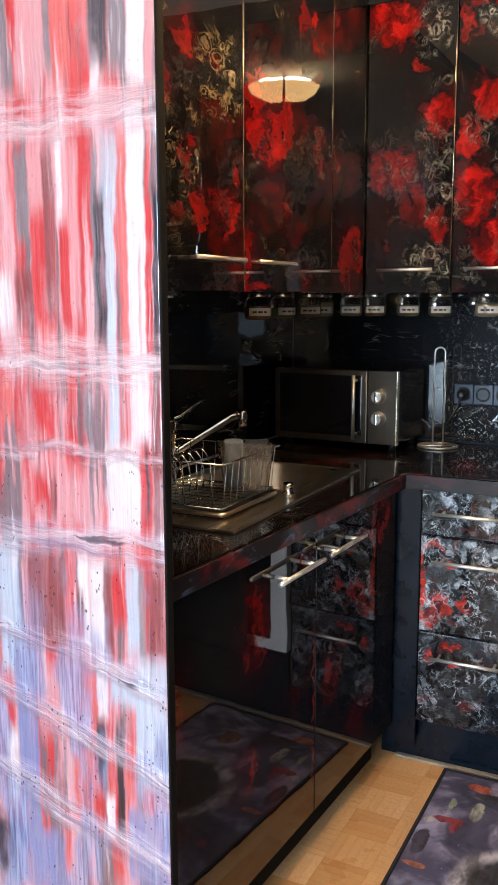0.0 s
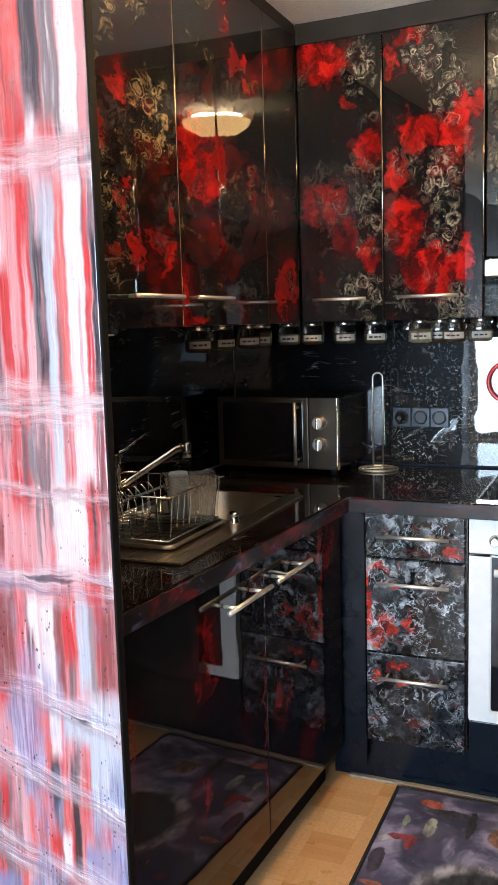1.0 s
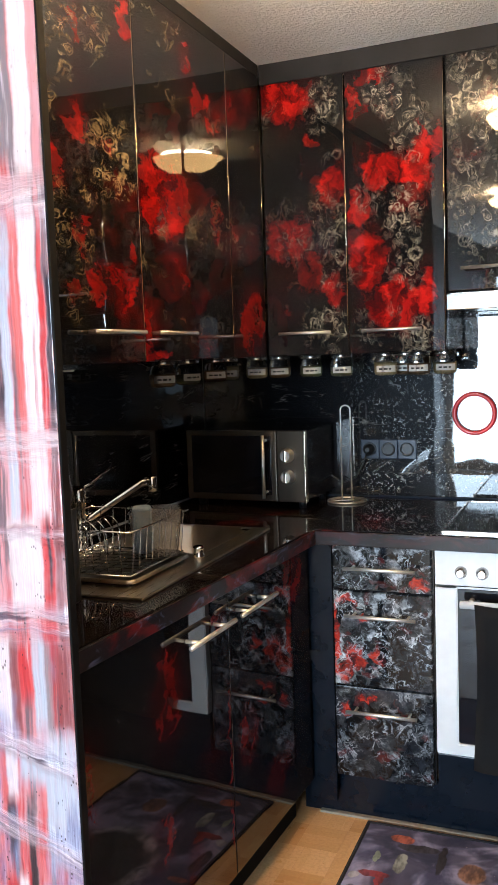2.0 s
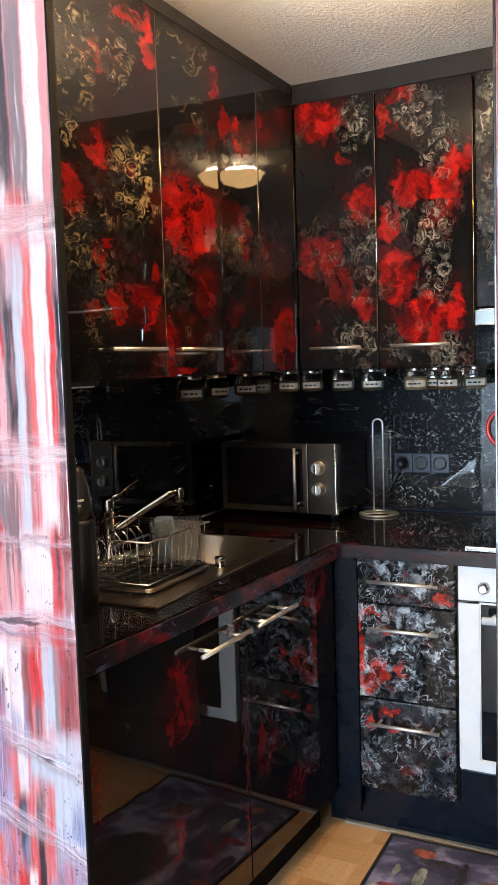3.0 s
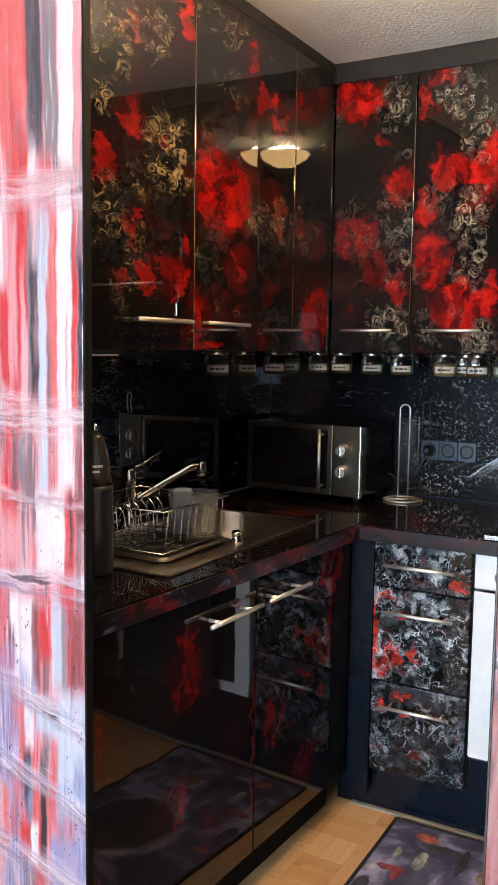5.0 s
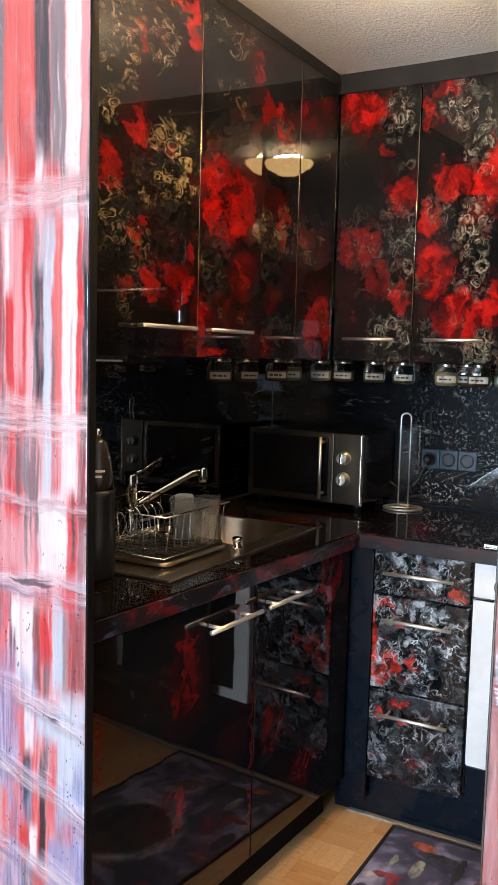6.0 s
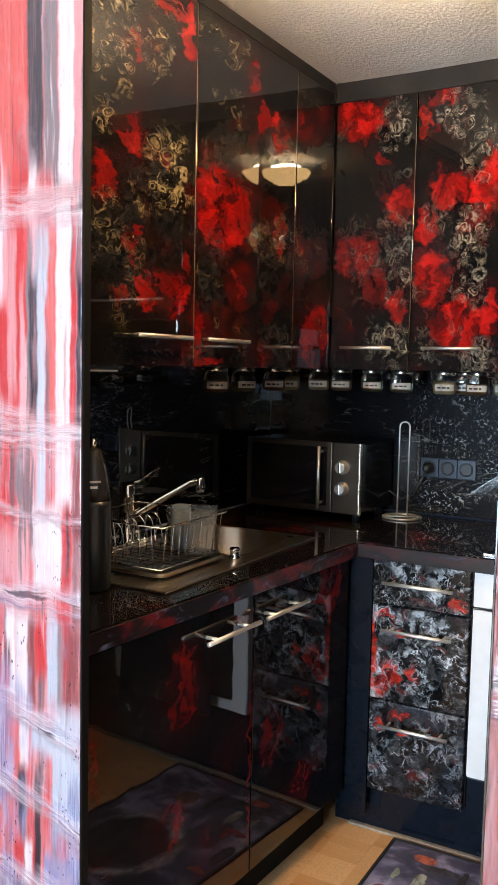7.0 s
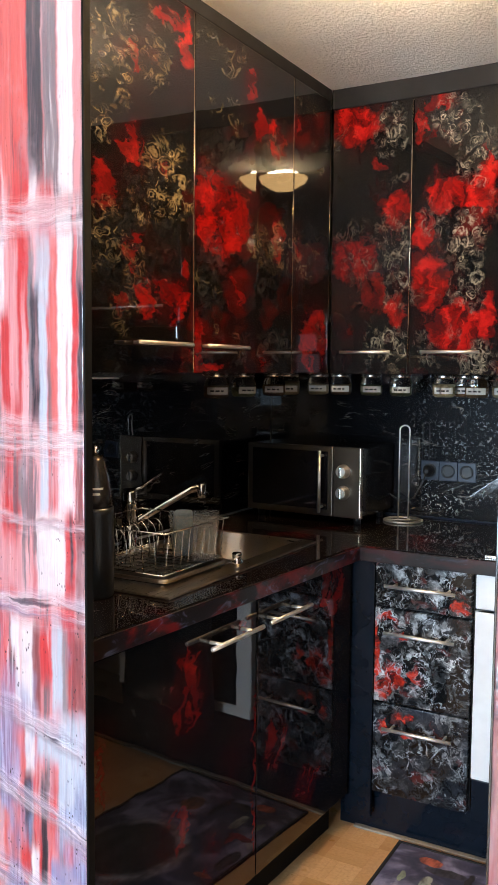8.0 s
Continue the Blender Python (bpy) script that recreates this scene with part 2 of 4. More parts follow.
# strokes of paint: from x to x, from z to z, colour
STROKES_TOP = [(-1.261, -1.236, 1.75, 2.33, 2), (-1.232, -1.165, 1.75, 2.33, 6), (-1.244, -1.226, 1.82, 2.33, 1), (-1.165, -1.151, 1.76, 2.33, 2),
               (-1.151, -1.077, 1.75, 2.33, 8), (-1.095, -1.072, 1.75, 1.81, 1), (-1.074, -1.038, 1.76, 2.33, 9), (-1.035, -1.003, 1.75, 2.33, 2),
               (-0.999, -0.966, 1.73, 2.33, 0), (-1.073, -1.056, 1.73, 1.78, 0), (-0.963, -0.948, 1.74, 2.33, 6), (-1.24, -1.214, 1.49, 1.66, 2),
               (-1.213, -1.184, 1.51, 1.66, 6), (-1.21, -1.159, 1.33, 1.55, 1), (-1.181, -1.16, 1.35, 1.65, 4), (-1.151, -1.14, 1.52, 1.66, 0),
               (-1.149, -1.128, 1.33, 1.52, 1)]
STROKES_MIDDLE = [(-1.124, -1.104, 1.35, 1.65, 6), (-1.102, -1.072, 1.57, 1.65, 1), (-1.083, -1.073, 1.45, 1.57, 1), (-1.077, -1.065, 1.33, 1.64, 2),
                  (-1.059, -1.026, 1.54, 1.65, 3), (-1.07, -1.05, 1.32, 1.57, 5), (-1.051, -1.032, 1.14, 1.55, 3), (-1.023, -1.004, 1.32, 1.64, 8),
                  (-1.005, -0.97, 1.15, 1.71, 0), (-0.97, -0.957, 1.31, 1.56, 1), (-0.955, -0.944, 1.3, 1.58, 5), (-1.29, -1.259, 1.32, 1.44, 0),
                  (-1.25, -1.213, 1.33, 1.45, 4), (-1.266, -1.175, 1.14, 1.25, 1), (-1.3, -1.269, 1.17, 1.26, 8), (-1.109, -1.095, 1.16, 1.25, 2),
                  (-0.963, -0.947, 1.15, 1.24, 4)]
STROKES_LOW = [(-1.229, -1.19, 1, 1.08, 1), (-1.19, -1.175, 1, 1.08, 4), (-1.172, -1.105, 0.99, 1.09, 6), (-1.062, -0.993, 0.98, 1.15, 0),
               (-0.988, -0.966, 1, 1.15, 1), (-0.979, -0.973, 1.01, 1.15, 5), (-0.964, -0.94, 0.92, 1.15, 4), (-1.326, -1.277, 0.67, 0.94, 3),
               (-1.252, -1.165, 0.75, 0.93, 4), (-1.132, -1.069, 0.75, 0.93, 0), (-1.149, -1.122, 0.77, 0.84, 1), (-1.136, -1.123, 0.81, 0.85, 9),
               (-1.077, -1.059, 0.75, 0.93, 4), (-1.058, -1.026, 0.81, 0.92, 1), (-1.027, -0.999, 0.76, 0.93, 3), (-1, -0.986, 0.74, 0.92, 2),
               (-0.982, -0.941, 0.75, 0.92, 4)]
STROKES_FOOT = [(-1.159, -1.094, 0.39, 0.75, 8), (-1.098, -1.075, 0.61, 0.75, 0), (-1.068, -1.01, 0.65, 0.73, 3), (-1.012, -0.942, 0.52, 0.75, 3),
                (-1.294, -1.244, 0.3, 0.74, 7), (-1.239, -1.167, 0.56, 0.7, 6), (-1.327, -1.297, 0.38, 0.54, 0), (-1.102, -1.085, 0.5, 0.61, 5),
                (-1.058, -1.043, 0.39, 0.61, 5), (-1.084, -1.065, 0.39, 0.48, 0), (-1.111, -1.088, 0.4, 0.47, 1), (-1.361, -1.308, 0.2, 0.36, 5),
                (-1.308, -1.19, 0.22, 0.36, 7), (-1.034, -0.948, 0.31, 0.46, 7), (-1.002, -0.96, 0.47, 0.49, 1)]
STROKE_COLOURS = [(0.86, 0.83, 0.84), (0.66, 0.055, 0.060), (0.26, 0.24, 0.26), (0.55, 0.66, 0.76), (0.30, 0.085, 0.09), (0.025, 0.025, 0.04), (0.74, 0.36, 0.38), (0.27, 0.31, 0.54), (0.74, 0.17, 0.16), (0.085, 0.085, 0.10)]
BANDS = [(1.705, 0.055), (1.285, 0.055), (1.12, 0.018), (0.955, 0.045), (0.735, 0.030), (0.575, 0.038), (0.40, 0.045)]


def painted_panel(name, strokes=(), tint=(0.78, 0.70, 0.73)):
    """Thick red, white and grey paint drawn down in streaks and crossed by rough bands, under a gloss coat."""
    n = Nodes(name)
    p = n.position()
    uv = n.flat(p, 0, 2)
    z = n.t.nodes.new("ShaderNodeSeparateXYZ")
    n.put(z.inputs[0], p)
    height = z.outputs[2]
    tilt = n.math("MULTIPLY", n.math("ADD", z.outputs[0], 1.12), n.ramp01(height, 0.95, 0.55, 0.0, 0.30))
    shift = n.t.nodes.new("ShaderNodeCombineXYZ")
    n.put(shift.inputs[1], tilt)
    lean = shift.outputs[0]
    slant = n.math("ADD", n.math("ADD", height, tilt), n.math("MULTIPLY", n.math("SUBTRACT", n.noise(uv, 9.0, 3.0), 0.5), 0.09))
    band = None
    for at, half in BANDS:
        m = n.ramp01(n.math("ABSOLUTE", n.math("SUBTRACT", slant, at)), half * 1.1, half * 0.2)
        band = m if band is None else n.math("MAXIMUM", band, m)
    across = n.vmath("MULTIPLY", n.vmath("ADD", n.vmath("ADD", uv, n.vmath("MULTIPLY", n.noise(uv, 12.0, 3.0, colour=True), (0.0, 0.03, 0.0))), lean), (0.12, 1.0, 1.0))
    h1 = n.noise(across, 46.0, 4.0, 0.62)
    h2 = n.noise(n.vmath("ADD", across, (5.0, 3.0, 0.0)), 32.0, 3.0, 0.6)
    jog = n.vmath("MULTIPLY", n.vmath("SUBTRACT", n.noise(uv, 10.0, 3.0, colour=True), (0.5, 0.5, 0.5)), (0.016, 0.10, 0.0))
    down = n.vmath("MULTIPLY", n.vmath("ADD", uv, jog), (1.0, 0.05, 1.0))
    s1 = n.noise(down, 24.0, 4.0, 0.62)
    s2 = n.noise(n.vmath("ADD", down, (4.1, 0.7, 0.0)), 40.0, 3.0, 0.58)
    s3 = n.noise(n.vmath("ADD", down, (9.3, 2.7, 0.0)), 30.0, 3.0, 0.6)
    fine = n.noise(n.vmath("MULTIPLY", uv, (1.0, 0.04, 1.0)), 190.0, 3.0, 0.6)
    col = n.mix(n.ramp01(s1, 0.40, 0.60), (0.66, 0.06, 0.065), (0.80, 0.44, 0.46))
    col = n.mix(n.ramp01(s3, 0.53, 0.60, 0.0, 0.9), col, (0.20, 0.16, 0.18))
    ax = n.t.nodes.new("ShaderNodeSeparateXYZ")
    n.put(ax.inputs[0], n.vmath("ADD", uv, jog))
    brush = n.math("MULTIPLY", n.ramp01(s2, 0.32, 0.48, 0.60, 1.0), n.ramp01(fine, 0.35, 0.55, 0.88, 1.0))
    for x0, x1, z0, z1, c in strokes:
        mid, half = (x0 + x1) / 2, (x1 - x0) / 2
        mx = n.ramp01(n.math("ABSOLUTE", n.math("SUBTRACT", ax.outputs[0], mid)), half + 0.004, half - 0.003)
        mz = n.ramp01(n.math("ABSOLUTE", n.math("SUBTRACT", ax.outputs[1], (z0 + z1) / 2)), (z1 - z0) / 2 + 0.03, (z1 - z0) / 2 - 0.03)
        m = n.math("MULTIPLY", n.math("MULTIPLY", mx, mz), brush)
        col = n.mix(m, col, STROKE_COLOURS[c])
    col = n.mix(n.ramp01(s2, 0.62, 0.70, 0.0, 0.6), col, (0.84, 0.80, 0.82))
    col = n.mix(n.ramp01(s2, 0.37, 0.30, 0.0, 0.6), col, (0.16, 0.10, 0.12))
    haze = n.ramp01(n.noise(n.vmath("MULTIPLY", uv, (1.0, 0.45, 1.0)), 14.0, 4.0, 0.6), 0.50, 0.68, 0.0, 0.35)
    col = n.mix(haze, col, n.mix(s3, (0.42, 0.26, 0.30), (0.74, 0.62, 0.66)))
    low = n.math("MULTIPLY", n.ramp01(n.noise(n.vmath("MULTIPLY", uv, (1.0, 0.3, 1.0)), 11.0, 3.0), 0.48, 0.60), n.ramp01(height, 0.98, 0.66, 0.0, 0.75))
    col = n.mix(low, col, n.mix(n.ramp01(fine, 0.3, 0.7), (0.13, 0.17, 0.34), (0.48, 0.60, 0.86)))
    col = n.mix(n.ramp01(fine, 0.58, 0.74, 0.0, 0.16), col, (0.20, 0.08, 0.09))
    col = n.mix(n.math("MULTIPLY", band, n.ramp01(h1, 0.38, 0.58, 0.10, 0.80)), col, n.mix(n.ramp01(h2, 0.3, 0.7), n.mix(n.ramp01(height, 1.2, 1.0), (0.60, 0.36, 0.38), (0.26, 0.22, 0.34)), (0.84, 0.77, 0.80)))
    dark = n.math("MULTIPLY", n.ramp01(h2, 0.57, 0.66), n.ramp01(height, 1.10, 0.95, 0.30, 0.9))
    col = n.mix(n.math("MULTIPLY", band, dark), col, (0.06, 0.045, 0.08))
    pits = n.math("MULTIPLY", n.ramp01(n.voronoi(n.vmath("ADD", n.vmath("MULTIPLY", uv, (1.0, 0.6, 1.0)), n.vmath("MULTIPLY", jog, (0.5, 0.2, 0.0))), 120.0), n.ramp01(n.noise(uv, 60.0, 1.0), 0.4, 0.7, 0.12, 0.42), 0.08), n.ramp01(n.noise(n.vmath("MULTIPLY", uv, (2.4, 0.7, 1.0)), 11.0, 2.0), 0.51, 0.58))
    col = n.mix(n.math("MULTIPLY", pits, n.ramp01(height, 1.5, 0.95, 0.25, 0.95)), col, (0.05, 0.025, 0.035))
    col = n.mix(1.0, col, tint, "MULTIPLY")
    relief = n.math("ADD", n.math("ADD", n.math("MULTIPLY", s2, 0.7), n.math("MULTIPLY", fine, 0.07)), n.math("MULTIPLY", n.math("MULTIPLY", band, h1), 1.0))
    return n.done(col, 0.32, 0.0, n.bump(relief, 1.0, 0.008), 0.8, 0.06, n.bump(relief, 0.8, 0.008))


def parquet(name):
    """Mosaic oak: every square has its tone, every finger a little of its own."""
    n = Nodes(name)
    p = n.position()
    sq = n.vmath("FLOOR", n.vmath("MULTIPLY", n.vmath("ADD", p, (1.02, -1.36, 0.0)), (1 / 0.121, 1 / 0.121, 0.0)))
    wn = n.t.nodes.new("ShaderNodeTexWhiteNoise")
    n.put(wn.inputs["Vector"], sq)
    r = n.math("ADD", n.math("MULTIPLY", wn.outputs["Value"], 0.75), n.math("MULTIPLY", n.objrandom(), 0.25))
    g = n.noise(p, 110.0, 4.0, 0.6)
    big = n.noise(p, 9.0, 3.0)
    col = n.mix(r, (0.56, 0.26, 0.085), (0.84, 0.54, 0.28))
    col = n.mix(n.ramp01(g, 0.38, 0.7, 0.0, 0.35), col, (0.50, 0.24, 0.09))
    col = n.mix(n.ramp01(big, 0.4, 0.7, 0.0, 0.3), col, (0.70, 0.40, 0.18))
    return n.done(col, n.ramp01(big, 0.3, 0.7, 0.26, 0.42), 0.0, n.bump(g, 0.08, 0.001))


def rough_ceiling(name):
    n = Nodes(name)
    p = n.position()
    a = n.noise(p, 85.0, 4.0, 0.65)
    b = n.noise(p, 6.0, 2.0)
    col = n.mix(n.ramp01(b, 0.3, 0.7), (0.86, 0.84, 0.80), (0.91, 0.89, 0.85))
    return n.done(col, 0.9, 0.0, n.bump(n.ramp01(a, 0.3, 0.75), 0.7, 0.005))


MOTIFS = [(-0.614, 2.445, .034, .022, (0.50, 0.12, 0.07)), (-0.595, 2.325, .016, .05, (0.40, 0.42, 0.36)), (-0.665, 2.335, .010, .028, (0.30, 0.36, 0.26)),
          (-0.655, 2.255, .045, .016, (0.30, 0.04, 0.05)), (-0.635, 2.235, .012, .035, (0.32, 0.04, 0.05)), (-0.705, 2.235, .014, .016, (0.50, 0.48, 0.52)),
          (-0.403, 2.335, .035, .05, (0.42, 0.20, 0.12)), (-0.49, 2.37, .012, .07, (0.03, 0.025, 0.03)), (-0.56, 2.41, .06, .02, (0.05, 0.045, 0.06)),
          (-0.44, 2.02, .155, .175, (0.52, 0.50, 0.58)), (-0.425, 2.015, .135, .155, (0.018, 0.02, 0.03)), (-0.69, 2.03, .03, .012, (0.42, 0.14, 0.09)), (-0.70, 2.13, .02, .06, (0.05, 0.045, 0.07))]


def rug_print(name):
    """A printed mat: grey-violet ground with a dark dish, leaves and red fruit."""
    n = Nodes(name)
    p = n.position()
    uv = n.flat(p, 0, 1)
    f = n.noise(uv, 7.0, 4.0, 0.6, 0.6)
    col = n.mix(n.ramp01(f, 0.36, 0.66), (0.07, 0.07, 0.14), (0.40, 0.38, 0.58))
    streak = n.noise(n.vmath("MULTIPLY", uv, (1.0, 0.4, 1.0)), 26.0, 3.0, 0.6)
    col = n.mix(n.ramp01(streak, 0.60, 0.72, 0.0, 0.35), col, (0.55, 0.52, 0.66))
    night = n.noise(n.vmath("ADD", uv, (2.7, 1.1, 0.0)), 4.5, 3.0, 0.55, 0.8)
    col = n.mix(n.ramp01(night, 0.44, 0.56, 0.0, 0.8), col, (0.022, 0.025, 0.06))
    w = n.vmath("ADD", uv, n.vmath("MULTIPLY", n.vmath("SUBTRACT", n.noise(uv, 24.0, 3.0, colour=True), (0.5, 0.5, 0.5)), (0.022, 0.022, 0.0)))
    for mu, mv, ru, rv, c in MOTIFS:
        d = n.vmath("LENGTH", n.vmath("MULTIPLY", n.vmath("SUBTRACT", w, (mu, mv, 0.0)), (1 / ru, 1 / rv, 0.0)), out=1)
        col = n.mix(n.ramp01(d, 1.10, 0.88, 0.0, 0.95), col, n.mix(n.ramp01(streak, 0.38, 0.62), tuple(x * 0.3 for x in c), tuple(x * 1.15 for x in c)))
    crumbs = n.ramp01(n.noise(uv, 120.0, 1.0), 0.78, 0.82, 0.0, 0.8)
    col = n.mix(crumbs, col, (0.7, 0.7, 0.72))
    far = n.noise(n.vmath("ADD", uv, (8.3, 5.0, 0.0)), 8.0, 3.0, 0.6, 1.0)
    side = n.t.nodes.new("ShaderNodeSeparateXYZ")
    n.put(side.inputs[0], uv)
    col = n.mix(n.math("MULTIPLY", n.ramp01(far, 0.60, 0.68, 0.0, 0.8), n.ramp01(side.outputs[1], 1.95, 1.85)), col, (0.42, 0.06, 0.05))
    weave = n.noise(p, 420.0, 1.0)
    return n.done(col, 0.75, 0.0, n.bump(weave, 0.35, 0.001))


def glass(name, tint=(0.95, 0.97, 0.96), rough=0.02):
    n = Nodes(name)
    return n.done(tint, rough, 0.0, Transmission_Weight=1.0, IOR=1.45)


def steel(name, colour=(0.62, 0.60, 0.57), rough=0.22, along=2):
    """Brushed or polished metal with fine drawn lines."""
    n = Nodes(name)
    p = n.position()
    s = [140.0, 140.0, 140.0]
    s[along] = 4.0
    g = n.noise(n.vmath("MULTIPLY", p, tuple(s)), 3.0, 3.0)
    c = n.mix(g, tuple(x * 0.96 for x in colour), tuple(min(1, x * 1.03) for x in colour))
    return n.done(c, n.ramp01(g, 0.3, 0.7, rough * 0.9, rough * 1.15), 1.0, n.bump(g, 0.012, 0.0005))


LEFT_BLOBS = [(1.891, 2.211, 0.026, 0.069, 0.9), (1.825, 2.232, 0.056, 0.02, 0.6), (1.674, 1.92, 0.05, 0.05, 0.55), (1.785, 1.891, 0.037, 0.015, 0.9),
              (1.569, 1.801, 0.054, 0.038, 0.6), (1.678, 1.685, 0.024, 0.045, 0.8), (1.84, 1.579, 0.054, 0.055, 1), (1.725, 1.576, 0.035, 0.044, 0.7),
              (1.89, 1.658, 0.022, 0.027, 0.8), (1.639, 1.565, 0.018, 0.018, 0.6), (1.686, 2.111, 0.013, 0.039, 0.5),
              (2.057, 1.819, 0.134, 0.096, 1), (2.366, 2.076, 0.063, 0.042, 1), (2.209, 2.199, 0.036, 0.048, 0.5), (2.263, 2.096, 0.037, 0.044, 0.55),
     (2.143, 1.625, 0.054, 0.068, 0.45), (1.954, 1.489, 0.039, 0.064, 1), (1.982, 1.426, 0.066, 0.016, 1), (2.381, 1.797, 0.034, 0.053, 0.5),
     (2.633, 1.516, 0.096, 0.105, 0.9), (2.476, 2.148, 0.043, 0.054, 0.5), (2.502, 1.82, 0.028, 0.055, 0.4)]
LEFT_LACE = [(1.602, 2.095, 0.097, 0.095, 1), (1.563, 1.937, 0.045, 0.047, 1), (1.761, 2.124, 0.057, 0.061, 0.6), (1.816, 1.867, 0.091, 0.09, 0.9),
             (1.561, 1.742, 0.054, 0.043, 0.8), (1.648, 1.666, 0.083, 0.045, 0.5), (1.716, 1.797, 0.038, 0.046, 0.8), (2.339, 1.772, 0.155, 0.065, 0.4),
             (2.551, 1.77, 0.129, 0.07, 0.3), (2.077, 2.092, 0.116, 0.046, 0.2)]
BACK_BLOBS = [(-1.021, 2.202, 0.076, 0.06, 1), (-0.868, 1.929, 0.043, 0.059, 1), (-0.928, 2.067, 0.018, 0.017, 0.8), (-1.012, 1.773, 0.068, 0.066, 0.6),
              (-0.868, 1.607, 0.031, 0.058, 0.7), (-0.947, 1.668, 0.039, 0.058, 0.35), (-0.736, 2.248, 0.05, 0.022, 0.8), (-0.8, 2.181, 0.019, 0.048, 0.6),
              (-0.725, 1.952, 0.038, 0.048, 0.9), (-0.644, 1.966, 0.058, 0.049, 0.9), (-0.583, 2.02, 0.021, 0.053, 0.8), (-0.784, 1.86, 0.032, 0.056, 0.7),
              (-0.762, 1.69, 0.055, 0.082, 0.9), (-0.674, 1.558, 0.075, 0.068, 1), (-0.577, 1.586, 0.03, 0.069, 0.9), (-0.54, 2.014, 0.024, 0.045, 0.8),
              (-0.584, 1.93, 0.033, 0.049, 0.6)]
BACK_LACE = [(-0.40, 2.12, 0.12, 0.14, 0.9), (-0.30, 1.85, 0.22, 0.18, 0.7), (-0.893, 2.179, 0.049, 0.077, 0.8), (-0.889, 1.838, 0.061, 0.079, 0.45), (-0.87, 1.687, 0.037, 0.064, 0.6), (-0.896, 1.499, 0.085, 0.055, 0.7),
             (-0.996, 1.758, 0.064, 0.058, 0.3), (-0.685, 2.187, 0.068, 0.068, 1), (-0.622, 2.072, 0.056, 0.081, 0.8), (-0.639, 1.822, 0.05, 0.082, 1),
             (-0.638, 1.685, 0.05, 0.083, 0.8), (-0.771, 1.484, 0.044, 0.05, 0.8), (-0.612, 1.455, 0.064, 0.049, 0.8), (-0.748, 1.885, 0.044, 0.056, 0.4)]
BASE_BLOBS = [(1.661, 0.70, 0.06, 0.085, 0.42), (1.375, 0.63, 0.03, 0.08, 0.3), (1.945, 0.42, 0.006, 0.2, 0.6), (1.612, 0.385, 0.05, 0.05, 0.3), (1.745, 0.271, 0.03, 0.06, 0.3), (2.366, 0.8, 0.06, 0.08, 0.5),
              (2.228, 0.265, 0.07, 0.05, 0.35), (2.05, 0.45, 0.05, 0.08, 0.25), (1.9, 0.8, 0.04, 0.02, 0.4)]


def inside(blobs, a, b):
    return [k for k in blobs if a <= k[0] < b]


M_BASE = [resin("resin_art_base_%d" % i, 1, 2, inside(BASE_BLOBS, a, b), (), 25.0, 0.3, (0.30, 0.28, 0.25), 0.18, seed=5.0 + i, coat_ior=1.53 - 0.03 * i, drawn=1.3) for i, (a, b) in enumerate(((1.2, 1.953), (1.953, 2.6)))]
TOP_BLOBS = [(-0.572, 0.742, .024, .019)]
MID_BLOBS = [(-0.817, 0.58, .010, .12), (-0.785, 0.69, .035, .012), (-0.735, 0.638, .016, .012), (-0.765, 0.515, .03, .035), (-0.80, 0.46, .03, .03), (-0.69, 0.52, .012, .02)]
LOW_BLOBS = [(-0.722, 0.392, .016, .011), (-0.787, 0.347, .013, .022), (-0.728, 0.342, .017, .009)]
M_DRAWER = [flakes("resin_flakes_%d" % i, 0, 2, bl, float(i), at, sm) for i, (bl, at, sm) in enumerate(((TOP_BLOBS, 1.0, 0.0), (MID_BLOBS, 1.1, -0.1), (LOW_BLOBS, 0.6, 0.2)))]
M_FASCIA = plain("dark_brown_fascia", (0.005, 0.0035, 0.003), 0.75, 0.0, 60, 0.2, 0.03)
_f = Nodes("dark_blue_black_laminate")
M_FILLER = _f.done(_f.mix(_f.noise(_f.position(), 14.0), (0.003, 0.006, 0.011), (0.006, 0.010, 0.017)), 0.16, 0.0, _f.bump(_f.noise(_f.position(), 60.0), 0.02, 0.001), Specular_IOR_Level=0.3)
M_SPLASH_B = black_gloss("black_resin_splash_flecked", 0, 2, 0.5, 0.9)
M_SPLASH_L = black_gloss("black_resin_splash", 1, 2, 0.9, 0.0)
M_TOP = black_gloss("dark_red_resin_top", 0, 1, 0.35, 0.0, (0.008, 0.005, 0.005), 0.25)


def swirl_edge(name, along, lively):
    """Resin run over the worktop's edge: long swirls of red and black, with violet and grey highlights painted in."""
    n = Nodes(name)
    p = n.position()
    uv = n.flat(p, along, 2)
    w = n.vmath("MULTIPLY", uv, (1.0, 2.2, 1.0))
    a = n.noise(w, 9.0, 4.0, 0.6, 0.8)
    b = n.noise(n.vmath("ADD", w, (3.0, 7.0, 0.0)), 16.0, 4.0, 0.6, 1.0)
    col = n.mix(n.ramp01(a, 0.45, 0.65, 0.0, lively), (0.008, 0.005, 0.006), (0.22, 0.010, 0.012))
    # violet-blue and pale grey: reflections along the edge, put into the colour
    col = n.mix(n.ramp01(b, 0.56, 0.68, 0.0, lively), col, (0.13, 0.16, 0.28))
    col = n.mix(n.ramp01(b, 0.70, 0.76, 0.0, lively), col, (0.50, 0.48, 0.48))
    return n.done(col, 0.35, 0.0, n.bump(b, 0.3, 0.003), 0.25, 0.08, n.bump(b, 0.25, 0.003), Specular_IOR_Level=0.2)


